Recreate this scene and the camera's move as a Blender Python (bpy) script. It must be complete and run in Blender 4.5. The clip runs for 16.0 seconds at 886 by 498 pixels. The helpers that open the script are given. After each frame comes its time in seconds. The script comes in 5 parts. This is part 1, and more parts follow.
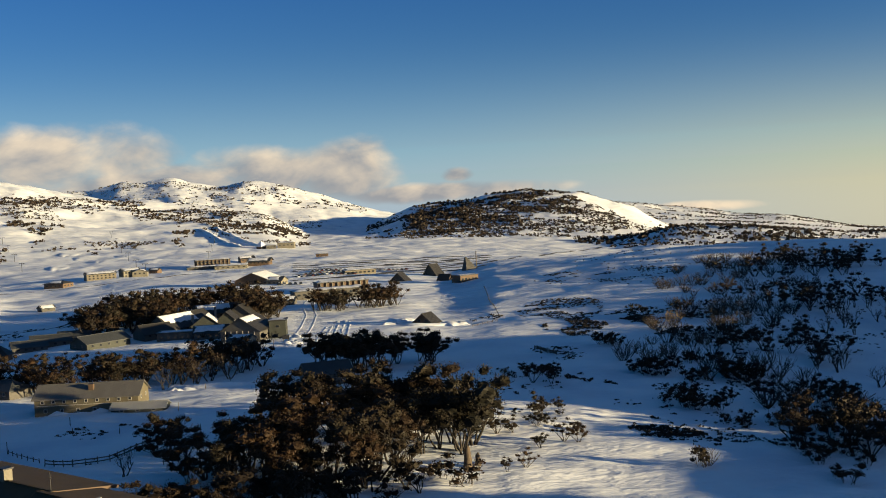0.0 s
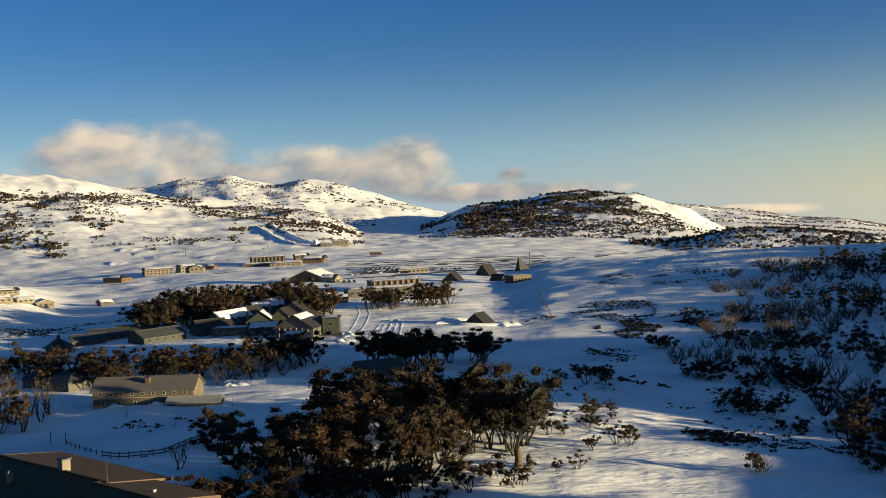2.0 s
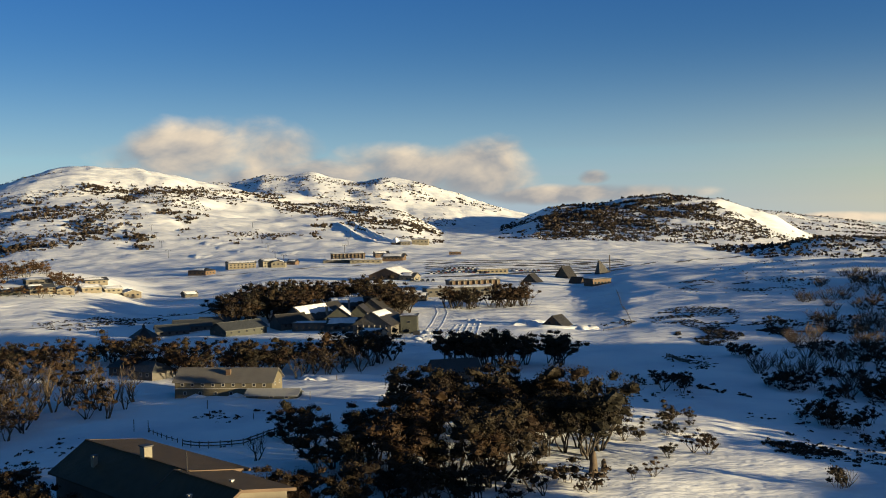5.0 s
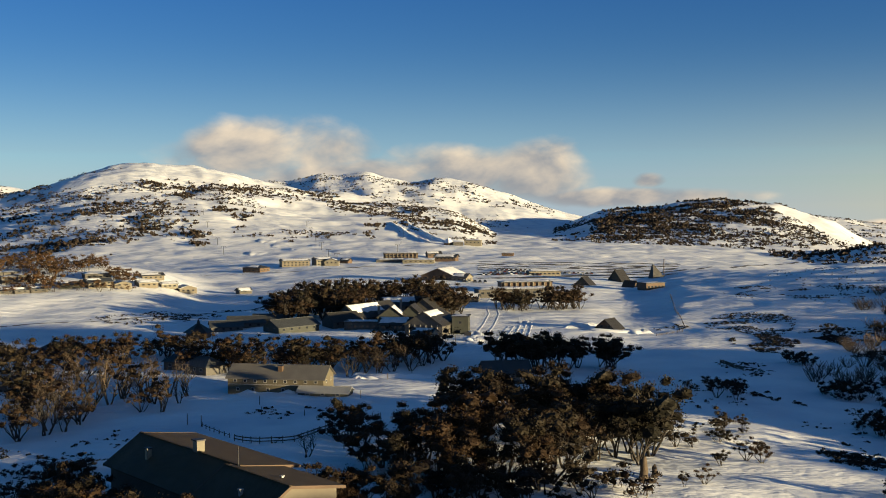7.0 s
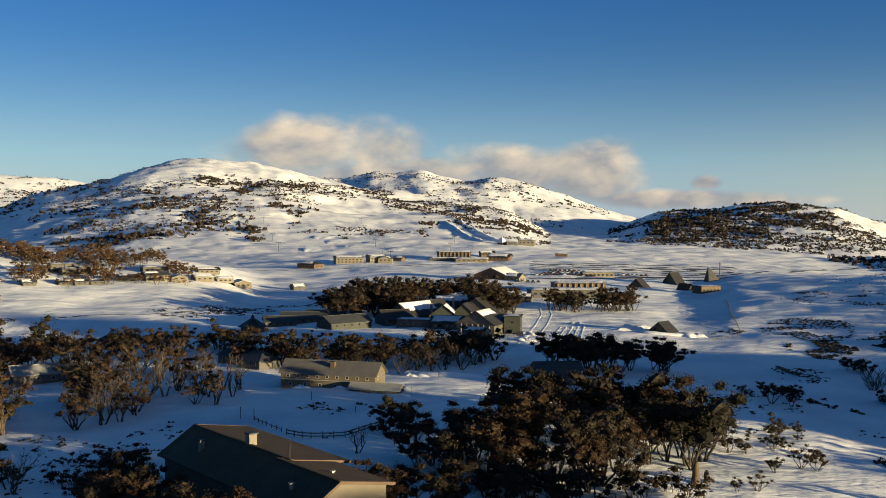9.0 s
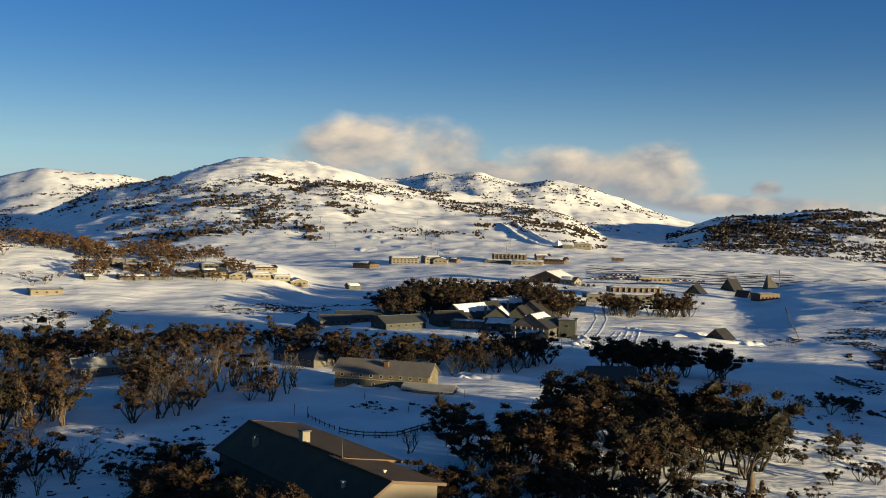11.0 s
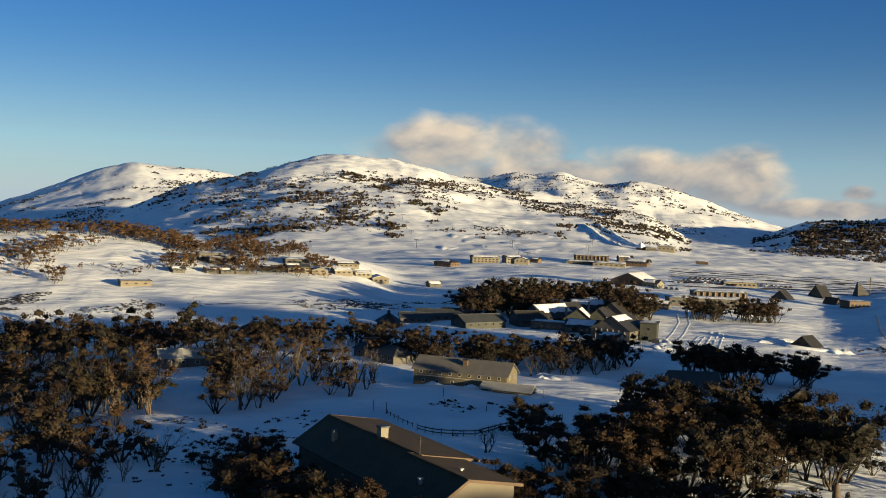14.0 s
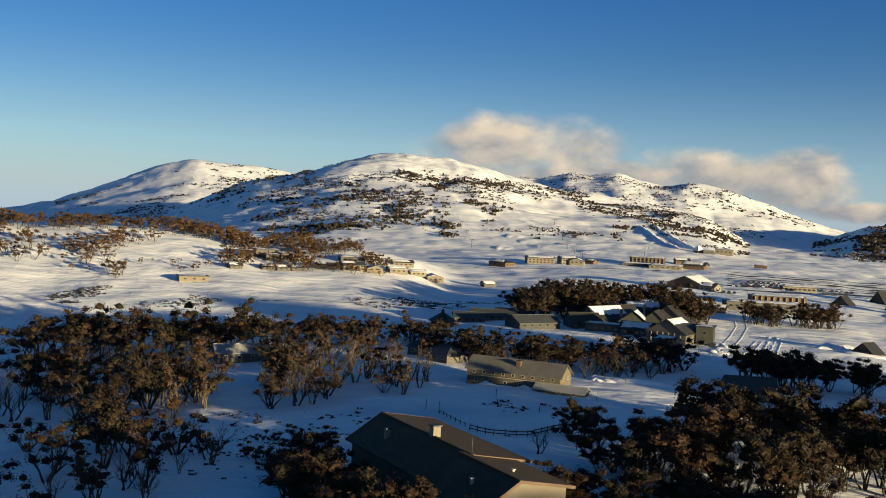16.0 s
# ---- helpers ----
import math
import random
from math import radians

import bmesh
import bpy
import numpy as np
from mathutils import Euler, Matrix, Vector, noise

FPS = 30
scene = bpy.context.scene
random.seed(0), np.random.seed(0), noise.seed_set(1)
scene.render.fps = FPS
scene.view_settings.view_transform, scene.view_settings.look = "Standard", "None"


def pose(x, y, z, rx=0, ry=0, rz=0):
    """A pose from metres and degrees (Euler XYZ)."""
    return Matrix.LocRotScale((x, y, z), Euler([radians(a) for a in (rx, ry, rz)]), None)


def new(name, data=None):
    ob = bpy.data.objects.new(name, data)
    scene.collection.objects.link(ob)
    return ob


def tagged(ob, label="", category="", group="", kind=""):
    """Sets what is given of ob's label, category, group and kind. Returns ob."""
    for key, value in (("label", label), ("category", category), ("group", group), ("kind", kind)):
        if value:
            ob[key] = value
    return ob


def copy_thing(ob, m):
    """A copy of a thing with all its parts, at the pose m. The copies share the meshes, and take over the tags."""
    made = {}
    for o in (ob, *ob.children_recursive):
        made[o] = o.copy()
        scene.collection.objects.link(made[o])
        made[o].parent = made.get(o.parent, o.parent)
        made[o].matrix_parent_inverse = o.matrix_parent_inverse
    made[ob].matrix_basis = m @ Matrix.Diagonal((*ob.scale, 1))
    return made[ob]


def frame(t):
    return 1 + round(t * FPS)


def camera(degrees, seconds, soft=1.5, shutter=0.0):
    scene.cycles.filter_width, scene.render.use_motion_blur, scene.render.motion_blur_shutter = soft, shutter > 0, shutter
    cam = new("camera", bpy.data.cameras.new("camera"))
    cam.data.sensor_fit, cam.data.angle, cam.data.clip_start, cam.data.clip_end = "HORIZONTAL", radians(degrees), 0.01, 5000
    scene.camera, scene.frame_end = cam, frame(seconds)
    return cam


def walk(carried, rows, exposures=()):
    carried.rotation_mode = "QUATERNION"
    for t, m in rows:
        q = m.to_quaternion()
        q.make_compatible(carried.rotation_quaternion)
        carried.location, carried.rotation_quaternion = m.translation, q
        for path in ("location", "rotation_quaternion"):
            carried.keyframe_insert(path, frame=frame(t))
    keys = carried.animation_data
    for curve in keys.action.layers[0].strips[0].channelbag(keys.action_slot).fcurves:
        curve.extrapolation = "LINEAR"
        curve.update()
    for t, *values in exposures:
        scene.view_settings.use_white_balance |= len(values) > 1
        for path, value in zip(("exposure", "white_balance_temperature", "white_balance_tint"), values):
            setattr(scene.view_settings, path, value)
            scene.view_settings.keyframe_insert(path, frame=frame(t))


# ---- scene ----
# The camera hovers in one place over the snow gums and pans slowly to its left.
cam = camera(45, 16.0, soft=0.95)
EYE = (0.0, 0.0, 42.0)
# seconds, bearing (left of +y), tilt, lean
PATH = [
    (0, -12.07, -2.59, -2.99),
    (0.5, -11.36, -2.55, -2.87),
    (1, -10.65, -2.52, -2.77),
    (1.5, -9.93, -2.49, -2.62),
    (2, -9.21, -2.47, -2.37),
    (2.5, -8.48, -2.47, -2.15),
    (3, -7.78, -2.43, -1.89),
    (3.5, -7.08, -2.41, -1.74),
    (4, -6.36, -2.38, -1.53),
    (6.5, -2.87, -2.27, -0.51),
    (7, -2.14, -2.25, -0.29),
    (7.5, -1.40, -2.24, -0.11),
    (8, -0.68, -2.25, 0.16),
    (8.5, -0.00, -2.28, 0.39),
    (9, 0.72, -2.31, 0.57),
    (11.5, 4.43, -2.27, 1.65),
    (12, 5.16, -2.30, 1.78),
    (12.5, 5.88, -2.33, 1.97),
    (13, 6.61, -2.35, 2.14),
    (13.5, 7.33, -2.39, 2.26),
    (14, 8.04, -2.47, 2.41),
    (14.5, 8.75, -2.51, 2.58),
    (15, 9.47, -2.54, 2.70),
    (15.5, 10.24, -2.58, 2.89),
    (16, 10.98, -2.63, 3.08),
]
walk(cam, [(t, pose(*EYE, 90 + tilt, 0, turn) @ pose(0, 0, 0, 0, 0, lean)) for t, turn, tilt, lean in PATH])
# bearing, height, half-width, half-height of the cloud bank's masses, degrees
CLOUDS = [(8.0, 2.8, 5.2, 2.1), (4.4, 3.1, 3.2, 1.85), (-3.0, 2.0, 4.6, 1.6), (-7.0, 1.9, 3.4, 1.85), (3.0, 1.6, 9.0, 1.2),
          (-12.5, 0.45, 7.0, 0.6), (-13.0, 1.35, 1.0, 0.45), (-25.2, -1.0, 4.0, 0.35)]

# ---- world, sun, exposure ----
scene.view_settings.exposure = 0.98
SUN_BEARING = -120.0     # degrees left of +y: the sun stands low to the right
SUN_HEIGHT = 5.4
_b, _e = radians(SUN_BEARING), radians(SUN_HEIGHT)
SUN_WAY = Vector((-math.sin(_b) * math.cos(_e), math.cos(_b) * math.cos(_e), math.sin(_e)))
lamp = bpy.data.lights.new("sun", "SUN")
lamp.energy, lamp.angle, lamp.color = 6.0, radians(0.8), (1.0, 0.80, 0.45)
sun = new("sun", lamp)
sun.rotation_euler = SUN_WAY.to_track_quat("Z", "Y").to_euler()

world = bpy.data.worlds.new("sky")
scene.world = world
world.use_nodes = True
wn, wl = world.node_tree.nodes, world.node_tree.links
wn.clear()


def wnode(kind, **values):
    n = wn.new(kind)
    for key, value in values.items():
        n.inputs[key].default_value = value
    return n


def wmath(op, a, b=None, clamp=False):
    n = wn.new("ShaderNodeMath")
    n.operation, n.use_clamp = op, clamp
    for i, v in enumerate((a, b)):
        if v is None:
            continue
        if isinstance(v, (int, float)):
            n.inputs[i].default_value = v
        else:
            wl.new(v, n.inputs[i])
    return n.outputs[0]


sky = wn.new("ShaderNodeTexSky")
sky.sky_type, sky.sun_disc = "NISHITA", False
sky.sun_elevation, sky.sun_rotation = radians(SUN_HEIGHT), radians(-SUN_BEARING)
sky.air_density, sky.dust_density, sky.ozone_density, sky.altitude = 1.0, 0.4, 3.0, 1700
coord = wn.new("ShaderNodeTexCoord")
sep = wn.new("ShaderNodeSeparateXYZ")
wl.new(coord.outputs["Generated"], sep.inputs[0])
bearing = wmath("MULTIPLY", wmath("ARCTAN2", wmath("MULTIPLY", sep.outputs[0], -1.0), sep.outputs[1]), 57.2958)
rise = wmath("MULTIPLY", wmath("ARCSINE", sep.outputs[2]), 57.2958)
uv = wn.new("ShaderNodeCombineXYZ")
wl.new(bearing, uv.inputs[0])
wl.new(wmath("MULTIPLY", rise, 1.7), uv.inputs[1])


def bank(b, r, wb, wr):
    """A soft oval of cloud round a bearing and a height in degrees."""
    x = wmath("POWER", wmath("DIVIDE", wmath("SUBTRACT", bearing, b), wb), 2.0)
    y = wmath("POWER", wmath("DIVIDE", wmath("SUBTRACT", rise, r), wr), 2.0)
    return wmath("SUBTRACT", 1.0, wmath("ADD", x, y))


soft_noise = wnode("ShaderNodeTexNoise", Scale=0.24, Detail=8.0, Roughness=0.53, Distortion=0.3)
wl.new(uv.outputs[0], soft_noise.inputs["Vector"])
cloud = None
for b, r, wb, wr in CLOUDS:
    one = bank(b, r, wb, wr)
    cloud = one if cloud is None else wmath("MAXIMUM", cloud, one)
mask = wmath("ADD", cloud, wmath("MULTIPLY", wmath("SUBTRACT", soft_noise.outputs["Fac"], 0.5), 2.1))
ramp = wn.new("ShaderNodeMapRange")
ramp.interpolation_type = "SMOOTHSTEP"
ramp.inputs["From Min"].default_value, ramp.inputs["From Max"].default_value = -0.1, 0.95
ramp.inputs["To Max"].default_value = 0.9
wl.new(mask, ramp.inputs["Value"])
# cloud colour: warm lit tops, grey-brown undersides
tone = wn.new("ShaderNodeMapRange")
tone.inputs["From Min"].default_value, tone.inputs["From Max"].default_value = 0.1, 4.0
east = wmath("MULTIPLY", wmath("MAXIMUM", wmath("SUBTRACT", -12.0, bearing), 0.0), 0.3)
towards = wn.new("ShaderNodeVectorMath")
towards.operation = "ADD"
towards.inputs[1].default_value = (-1.1, 0.9, 0.0)
wl.new(uv.outputs[0], towards.inputs[0])
lit_noise = wnode("ShaderNodeTexNoise", Scale=0.24, Detail=5.0, Roughness=0.5, Distortion=0.3)
wl.new(towards.outputs[0], lit_noise.inputs["Vector"])
relief = wmath("MULTIPLY", wmath("SUBTRACT", soft_noise.outputs["Fac"], lit_noise.outputs["Fac"]), 10.0)
wl.new(wmath("ADD", wmath("ADD", wmath("MULTIPLY", rise, 0.55), east), relief), tone.inputs["Value"])
tint = wn.new("ShaderNodeMix")
tint.data_type = "RGBA"
tint.inputs["A"].default_value, tint.inputs["B"].default_value = (0.27, 0.27, 0.28, 1), (0.80, 0.64, 0.45, 1)
wl.new(tone.outputs[0], tint.inputs["Factor"])
sky_bg, cloud_bg = wnode("ShaderNodeBackground", Strength=0.070), wnode("ShaderNodeBackground", Strength=0.62)
deep = wnode("ShaderNodeHueSaturation", Hue=0.52, Saturation=1.2)
fill_sky = wnode("ShaderNodeHueSaturation", Hue=0.5, Saturation=1.35, Value=0.88)
wl.new(sky.outputs[0], deep.inputs["Color"])
wl.new(sky.outputs[0], fill_sky.inputs["Color"])
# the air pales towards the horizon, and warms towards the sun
def wramp(value, lo, hi):
    n = wn.new("ShaderNodeMapRange")
    n.interpolation_type = "SMOOTHSTEP"
    n.inputs["From Min"].default_value, n.inputs["From Max"].default_value = lo, hi
    wl.new(value, n.inputs["Value"])
    return n.outputs[0]


def wmix(factor, a, b):
    n = wn.new("ShaderNodeMix")
    n.data_type = "RGBA"
    for key, v in (("Factor", factor), ("A", a), ("B", b)):
        if isinstance(v, tuple):
            n.inputs[key].default_value = v
        else:
            wl.new(v, n.inputs[key])
    return n.outputs["Result"]


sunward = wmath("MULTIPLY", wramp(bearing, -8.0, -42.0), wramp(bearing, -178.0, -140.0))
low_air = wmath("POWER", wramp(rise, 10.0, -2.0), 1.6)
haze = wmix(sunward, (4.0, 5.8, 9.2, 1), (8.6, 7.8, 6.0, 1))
# unseen upper sky, retinted to tune fill light; wide glow round the low sun
overhead = wmix(wramp(rise, 11.0, 34.0), deep.outputs[0], fill_sky.outputs[0])
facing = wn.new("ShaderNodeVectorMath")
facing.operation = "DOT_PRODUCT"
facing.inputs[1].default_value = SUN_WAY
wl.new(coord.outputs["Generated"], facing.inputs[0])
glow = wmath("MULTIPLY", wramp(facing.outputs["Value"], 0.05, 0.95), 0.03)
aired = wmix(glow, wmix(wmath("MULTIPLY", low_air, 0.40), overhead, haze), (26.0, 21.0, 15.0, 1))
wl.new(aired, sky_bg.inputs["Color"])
wl.new(tint.outputs["Result"], cloud_bg.inputs["Color"])
both, out = wn.new("ShaderNodeMixShader"), wn.new("ShaderNodeOutputWorld")
wl.new(ramp.outputs[0], both.inputs[0])
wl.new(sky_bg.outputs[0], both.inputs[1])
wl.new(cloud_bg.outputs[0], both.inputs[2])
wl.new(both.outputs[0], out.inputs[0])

# ---- materials ----
def material(name, color, rough=0.8, metal=0.0, scale=1.0, vary=0.25, fine=12.0, bump=0.2, dark=None, spec=0.3, wave=None, per_object=0.0):
    """A worn surface: colour varied at a large and a small scale, with relief. wave: (axis, bands per metre, relief) for ribs and boards."""
    m = bpy.data.materials.new(name)
    m.use_nodes = True
    n, l = m.node_tree.nodes, m.node_tree.links
    b = n["Principled BSDF"]
    b.inputs["Roughness"].default_value, b.inputs["Metallic"].default_value = rough, metal
    b.inputs["Specular IOR Level"].default_value = spec
    c = n.new("ShaderNodeTexCoord")
    big, small = n.new("ShaderNodeTexNoise"), n.new("ShaderNodeTexNoise")
    for t, s in ((big, scale), (small, scale * fine)):
        t.inputs["Scale"].default_value, t.inputs["Detail"].default_value = s, 5.0
        l.new(c.outputs["Object"], t.inputs["Vector"])
    mix = n.new("ShaderNodeMix")
    mix.data_type = "RGBA"
    d = dark or tuple(v * (1 - vary) for v in color)
    mix.inputs["A"].default_value, mix.inputs["B"].default_value = (*d, 1), (*color, 1)
    add = n.new("ShaderNodeMath")
    add.operation = "MULTIPLY_ADD"
    l.new(small.outputs["Fac"], add.inputs[0])
    add.inputs[1].default_value = 0.6
    sub = n.new("ShaderNodeMath")
    sub.operation = "MULTIPLY_ADD"
    l.new(big.outputs["Fac"], sub.inputs[0])
    sub.inputs[1].default_value, sub.inputs[2].default_value = 1.8, -0.7
    l.new(sub.outputs[0], add.inputs[2])
    add.use_clamp = True
    l.new(add.outputs[0], mix.inputs["Factor"])
    col = mix.outputs["Result"]
    if per_object:
        info, hsv = n.new("ShaderNodeObjectInfo"), n.new("ShaderNodeHueSaturation")
        rng = n.new("ShaderNodeMapRange")
        rng.inputs["To Min"].default_value, rng.inputs["To Max"].default_value = 1 - per_object, 1 + per_object
        l.new(info.outputs["Random"], rng.inputs["Value"])
        l.new(rng.outputs[0], hsv.inputs["Value"])
        l.new(col, hsv.inputs["Color"])
        col = hsv.outputs["Color"]
    l.new(col, b.inputs["Base Color"])
    height = small.outputs["Fac"]
    if wave:
        axis, bands, relief = wave
        w = n.new("ShaderNodeTexWave")
        w.wave_type, w.bands_direction, w.wave_profile = "BANDS", axis, "SIN"
        w.inputs["Scale"].default_value = bands * math.pi / 10
        l.new(c.outputs["Object"], w.inputs["Vector"])
        wa = n.new("ShaderNodeMath")
        wa.operation = "MULTIPLY_ADD"
        l.new(w.outputs["Fac"], wa.inputs[0])
        wa.inputs[1].default_value = relief
        l.new(height, wa.inputs[2])
        height = wa.outputs[0]
    bp = n.new("ShaderNodeBump")
    bp.inputs["Strength"].default_value, bp.inputs["Distance"].default_value = bump, 0.05
    l.new(height, bp.inputs["Height"])
    l.new(bp.outputs[0], b.inputs["Normal"])
    return m


def snow_material(name):
    """Wind-packed snow: near-white, with low drifts, ripples across the wind and faint grey crust."""
    m = bpy.data.materials.new(name)
    m.use_nodes = True
    n, l = m.node_tree.nodes, m.node_tree.links
    b = n["Principled BSDF"]
    b.inputs["Roughness"].default_value, b.inputs["Specular IOR Level"].default_value = 0.62, 0.25
    c = n.new("ShaderNodeTexCoord")
    mp = n.new("ShaderNodeMapping")
    mp.inputs["Scale"].default_value = (0.5, 1.0, 1.0)
    mp.inputs["Rotation"].default_value = (0, 0, radians(-14))
    l.new(c.outputs["Object"], mp.inputs["Vector"])
    drift, ripple, crust = (n.new("ShaderNodeTexNoise") for _ in range(3))
    for t, s, v in ((drift, 0.11, mp.outputs[0]), (ripple, 0.9, mp.outputs[0]), (crust, 0.035, c.outputs["Object"])):
        t.inputs["Scale"].default_value, t.inputs["Detail"].default_value = s, 6.0
        l.new(v, t.inputs["Vector"])
    mix = n.new("ShaderNodeMix")
    mix.data_type = "RGBA"
    mix.inputs["A"].default_value, mix.inputs["B"].default_value = (0.66, 0.70, 0.76, 1), (0.88, 0.89, 0.90, 1)
    rr = n.new("ShaderNodeMapRange")
    rr.inputs["From Min"].default_value, rr.inputs["From Max"].default_value = 0.32, 0.55
    l.new(crust.outputs["Fac"], rr.inputs["Value"])
    l.new(rr.outputs[0], mix.inputs["Factor"])
    l.new(mix.outputs["Result"], b.inputs["Base Color"])
    one, two = n.new("ShaderNodeBump"), n.new("ShaderNodeBump")
    one.inputs["Strength"].default_value, one.inputs["Distance"].default_value = 0.6, 2.4
    two.inputs["Strength"].default_value, two.inputs["Distance"].default_value = 0.75, 0.3
    l.new(drift.outputs["Fac"], one.inputs["Height"])
    l.new(ripple.outputs["Fac"], two.inputs["Height"])
    l.new(one.outputs[0], two.inputs["Normal"])
    l.new(two.outputs[0], b.inputs["Normal"])
    return m


SNOW = snow_material("snow")
ROOF_SNOW = material("roof_snow", (0.78, 0.79, 0.82), 0.7, scale=0.6, vary=0.3, bump=0.4)
IRON_GREY = material("grey_corrugated_iron", (0.060, 0.064, 0.066), 0.5, 0.1, scale=0.4, vary=0.3, wave=("X", 5.0, 1.6), bump=0.35)
IRON_BRONZE = material("weathered_bronze_iron", (0.080, 0.058, 0.032), 0.62, 0.0, scale=0.4, vary=0.45, wave=("X", 5.0, 1.6), bump=0.35, spec=0.12)
IRON_MID = material("mid_grey_iron", (0.15, 0.14, 0.125), 0.5, 0.1, scale=0.4, vary=0.3, wave=("X", 5.0, 1.6), bump=0.35)
IRON_DARK = material("dark_grey_iron", (0.043, 0.041, 0.039), 0.5, 0.2, scale=0.4, vary=0.3, wave=("X", 5.0, 1.6), bump=0.35)
IRON_PALE = material("pale_iron", (0.34, 0.34, 0.33), 0.45, 0.3, scale=0.5, vary=0.2, wave=("X", 5.0, 1.6), bump=0.35)
BOARD_CREAM = material("cream_weatherboard", (0.21, 0.19, 0.145), 0.7, scale=0.5, vary=0.25, wave=("Z", 6.0, 1.2), bump=0.3)
BOARD_BROWN = material("brown_timber_boards", (0.13, 0.085, 0.055), 0.7, scale=0.5, vary=0.35, wave=("Z", 6.0, 1.2), bump=0.3)
BOARD_GREY = material("weathered_grey_boards", (0.11, 0.102, 0.09), 0.8, scale=0.5, vary=0.35, wave=("Z", 6.0, 1.2), bump=0.3)
BOARD_OLIVE = material("olive_weatherboard", (0.135, 0.115, 0.075), 0.7, scale=0.5, vary=0.3, wave=("Z", 6.0, 1.2), bump=0.3)
BOARD_GREEN = material("dark_green_boards", (0.052, 0.056, 0.047), 0.7, scale=0.5, vary=0.3, wave=("Z", 6.0, 1.2), bump=0.3)
STONE = material("granite_block", (0.30, 0.28, 0.25), 0.85, scale=1.2, vary=0.4, bump=0.6)
YELLOW = material("ochre_render", (0.175, 0.15, 0.11), 0.75, scale=0.6, vary=0.2)
TRIM = material("white_paint", (0.36, 0.34, 0.30), 0.5, scale=1.0, vary=0.12, bump=0.05)
GLASS = material("dark_window_glass", (0.02, 0.025, 0.03), 0.08, scale=0.7, vary=0.3, bump=0.02, spec=0.6)
DARK = material("dark_painted_metal", (0.04, 0.04, 0.045), 0.5, 0.4, scale=2.0, vary=0.3)
POST_WOOD = material("weathered_post_wood", (0.10, 0.08, 0.06), 0.9, scale=3.0, vary=0.4, bump=0.5)
BARK = material("snow_gum_bark", (0.052, 0.042, 0.034), 0.85, scale=2.0, vary=0.5, bump=0.5, per_object=0.3)
DEAD_BARK = material("bleached_dead_bark", (0.12, 0.088, 0.06), 0.85, scale=2.0, vary=0.4, bump=0.5, per_object=0.25)


def leaf_material(name, color, other):
    m = bpy.data.materials.new(name)
    m.use_nodes = True
    n, l = m.node_tree.nodes, m.node_tree.links
    b = n["Principled BSDF"]
    b.inputs["Roughness"].default_value, b.inputs["Specular IOR Level"].default_value = 0.65, 0.15
    info, geo = n.new("ShaderNodeObjectInfo"), n.new("ShaderNodeNewGeometry")
    add = n.new("ShaderNodeMath")
    add.operation = "MULTIPLY_ADD"
    l.new(geo.outputs["Random Per Island"], add.inputs[0])
    add.inputs[1].default_value = 0.3
    half = n.new("ShaderNodeMath")
    half.operation = "MULTIPLY"
    l.new(info.outputs["Random"], half.inputs[0])
    half.inputs[1].default_value = 0.6
    l.new(half.outputs[0], add.inputs[2])
    mix = n.new("ShaderNodeMix")
    mix.data_type = "RGBA"
    mix.inputs["A"].default_value, mix.inputs["B"].default_value = (*color, 1), (*other, 1)
    l.new(add.outputs[0], mix.inputs["Factor"])
    l.new(mix.outputs["Result"], b.inputs["Base Color"])
    return m


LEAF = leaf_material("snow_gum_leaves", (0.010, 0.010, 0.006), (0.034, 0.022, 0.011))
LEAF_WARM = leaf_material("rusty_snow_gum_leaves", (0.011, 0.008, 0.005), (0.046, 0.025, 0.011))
SCRUB = leaf_material("heath_scrub", (0.025, 0.022, 0.018), (0.075, 0.055, 0.038))
# Paler, browner than LEAF_WARM: the sunlight on the hill's crowns is in the colour.
HILL_LEAF = leaf_material("sun_tinted_rusty_gum_leaves", (0.030, 0.020, 0.010), (0.10, 0.052, 0.022))
FAR_LEAF = leaf_material("far_snow_gum_leaves", (0.020, 0.016, 0.012), (0.060, 0.042, 0.029))
GRAVEL = material("dark_wet_gravel", (0.10, 0.095, 0.09), 0.85, scale=0.5, vary=0.5, bump=0.5, dark=(0.035, 0.033, 0.032))
CAR_PAINTS = [material("car_paint_" + n, c, 0.3, 0.2, scale=1.0, vary=0.15, bump=0.02, spec=0.5) for n, c in
              (("white", (0.7, 0.7, 0.7)), ("silver", (0.35, 0.36, 0.38)), ("dark_blue", (0.025, 0.032, 0.055)), ("red", (0.10, 0.025, 0.022)), ("black", (0.03, 0.03, 0.035)))]
TYRE = material("tyre_rubber", (0.02, 0.02, 0.02), 0.9, scale=3.0)

# ---- the ground: one sheet ----
def lattice(ix, iy, seed):
    h = (ix * 374761393 + iy * 668265263 + seed * 974634777) & 0xFFFFFFFF
    h = ((h ^ (h >> 13)) * 1274126177) & 0xFFFFFFFF
    return ((h ^ (h >> 16)) & 0xFFFF) / 65535.0


def value_noise(x, y, seed=0):
    x, y = np.asarray(x, float), np.asarray(y, float)
    ix, iy = np.floor(x).astype(np.int64), np.floor(y).astype(np.int64)
    fx, fy = x - ix, y - iy
    fx, fy = fx * fx * (3 - 2 * fx), fy * fy * (3 - 2 * fy)
    a = lattice(ix, iy, seed) * (1 - fx) + lattice(ix + 1, iy, seed) * fx
    b = lattice(ix, iy + 1, seed) * (1 - fx) + lattice(ix + 1, iy + 1, seed) * fx
    return a * (1 - fy) + b * fy - 0.5


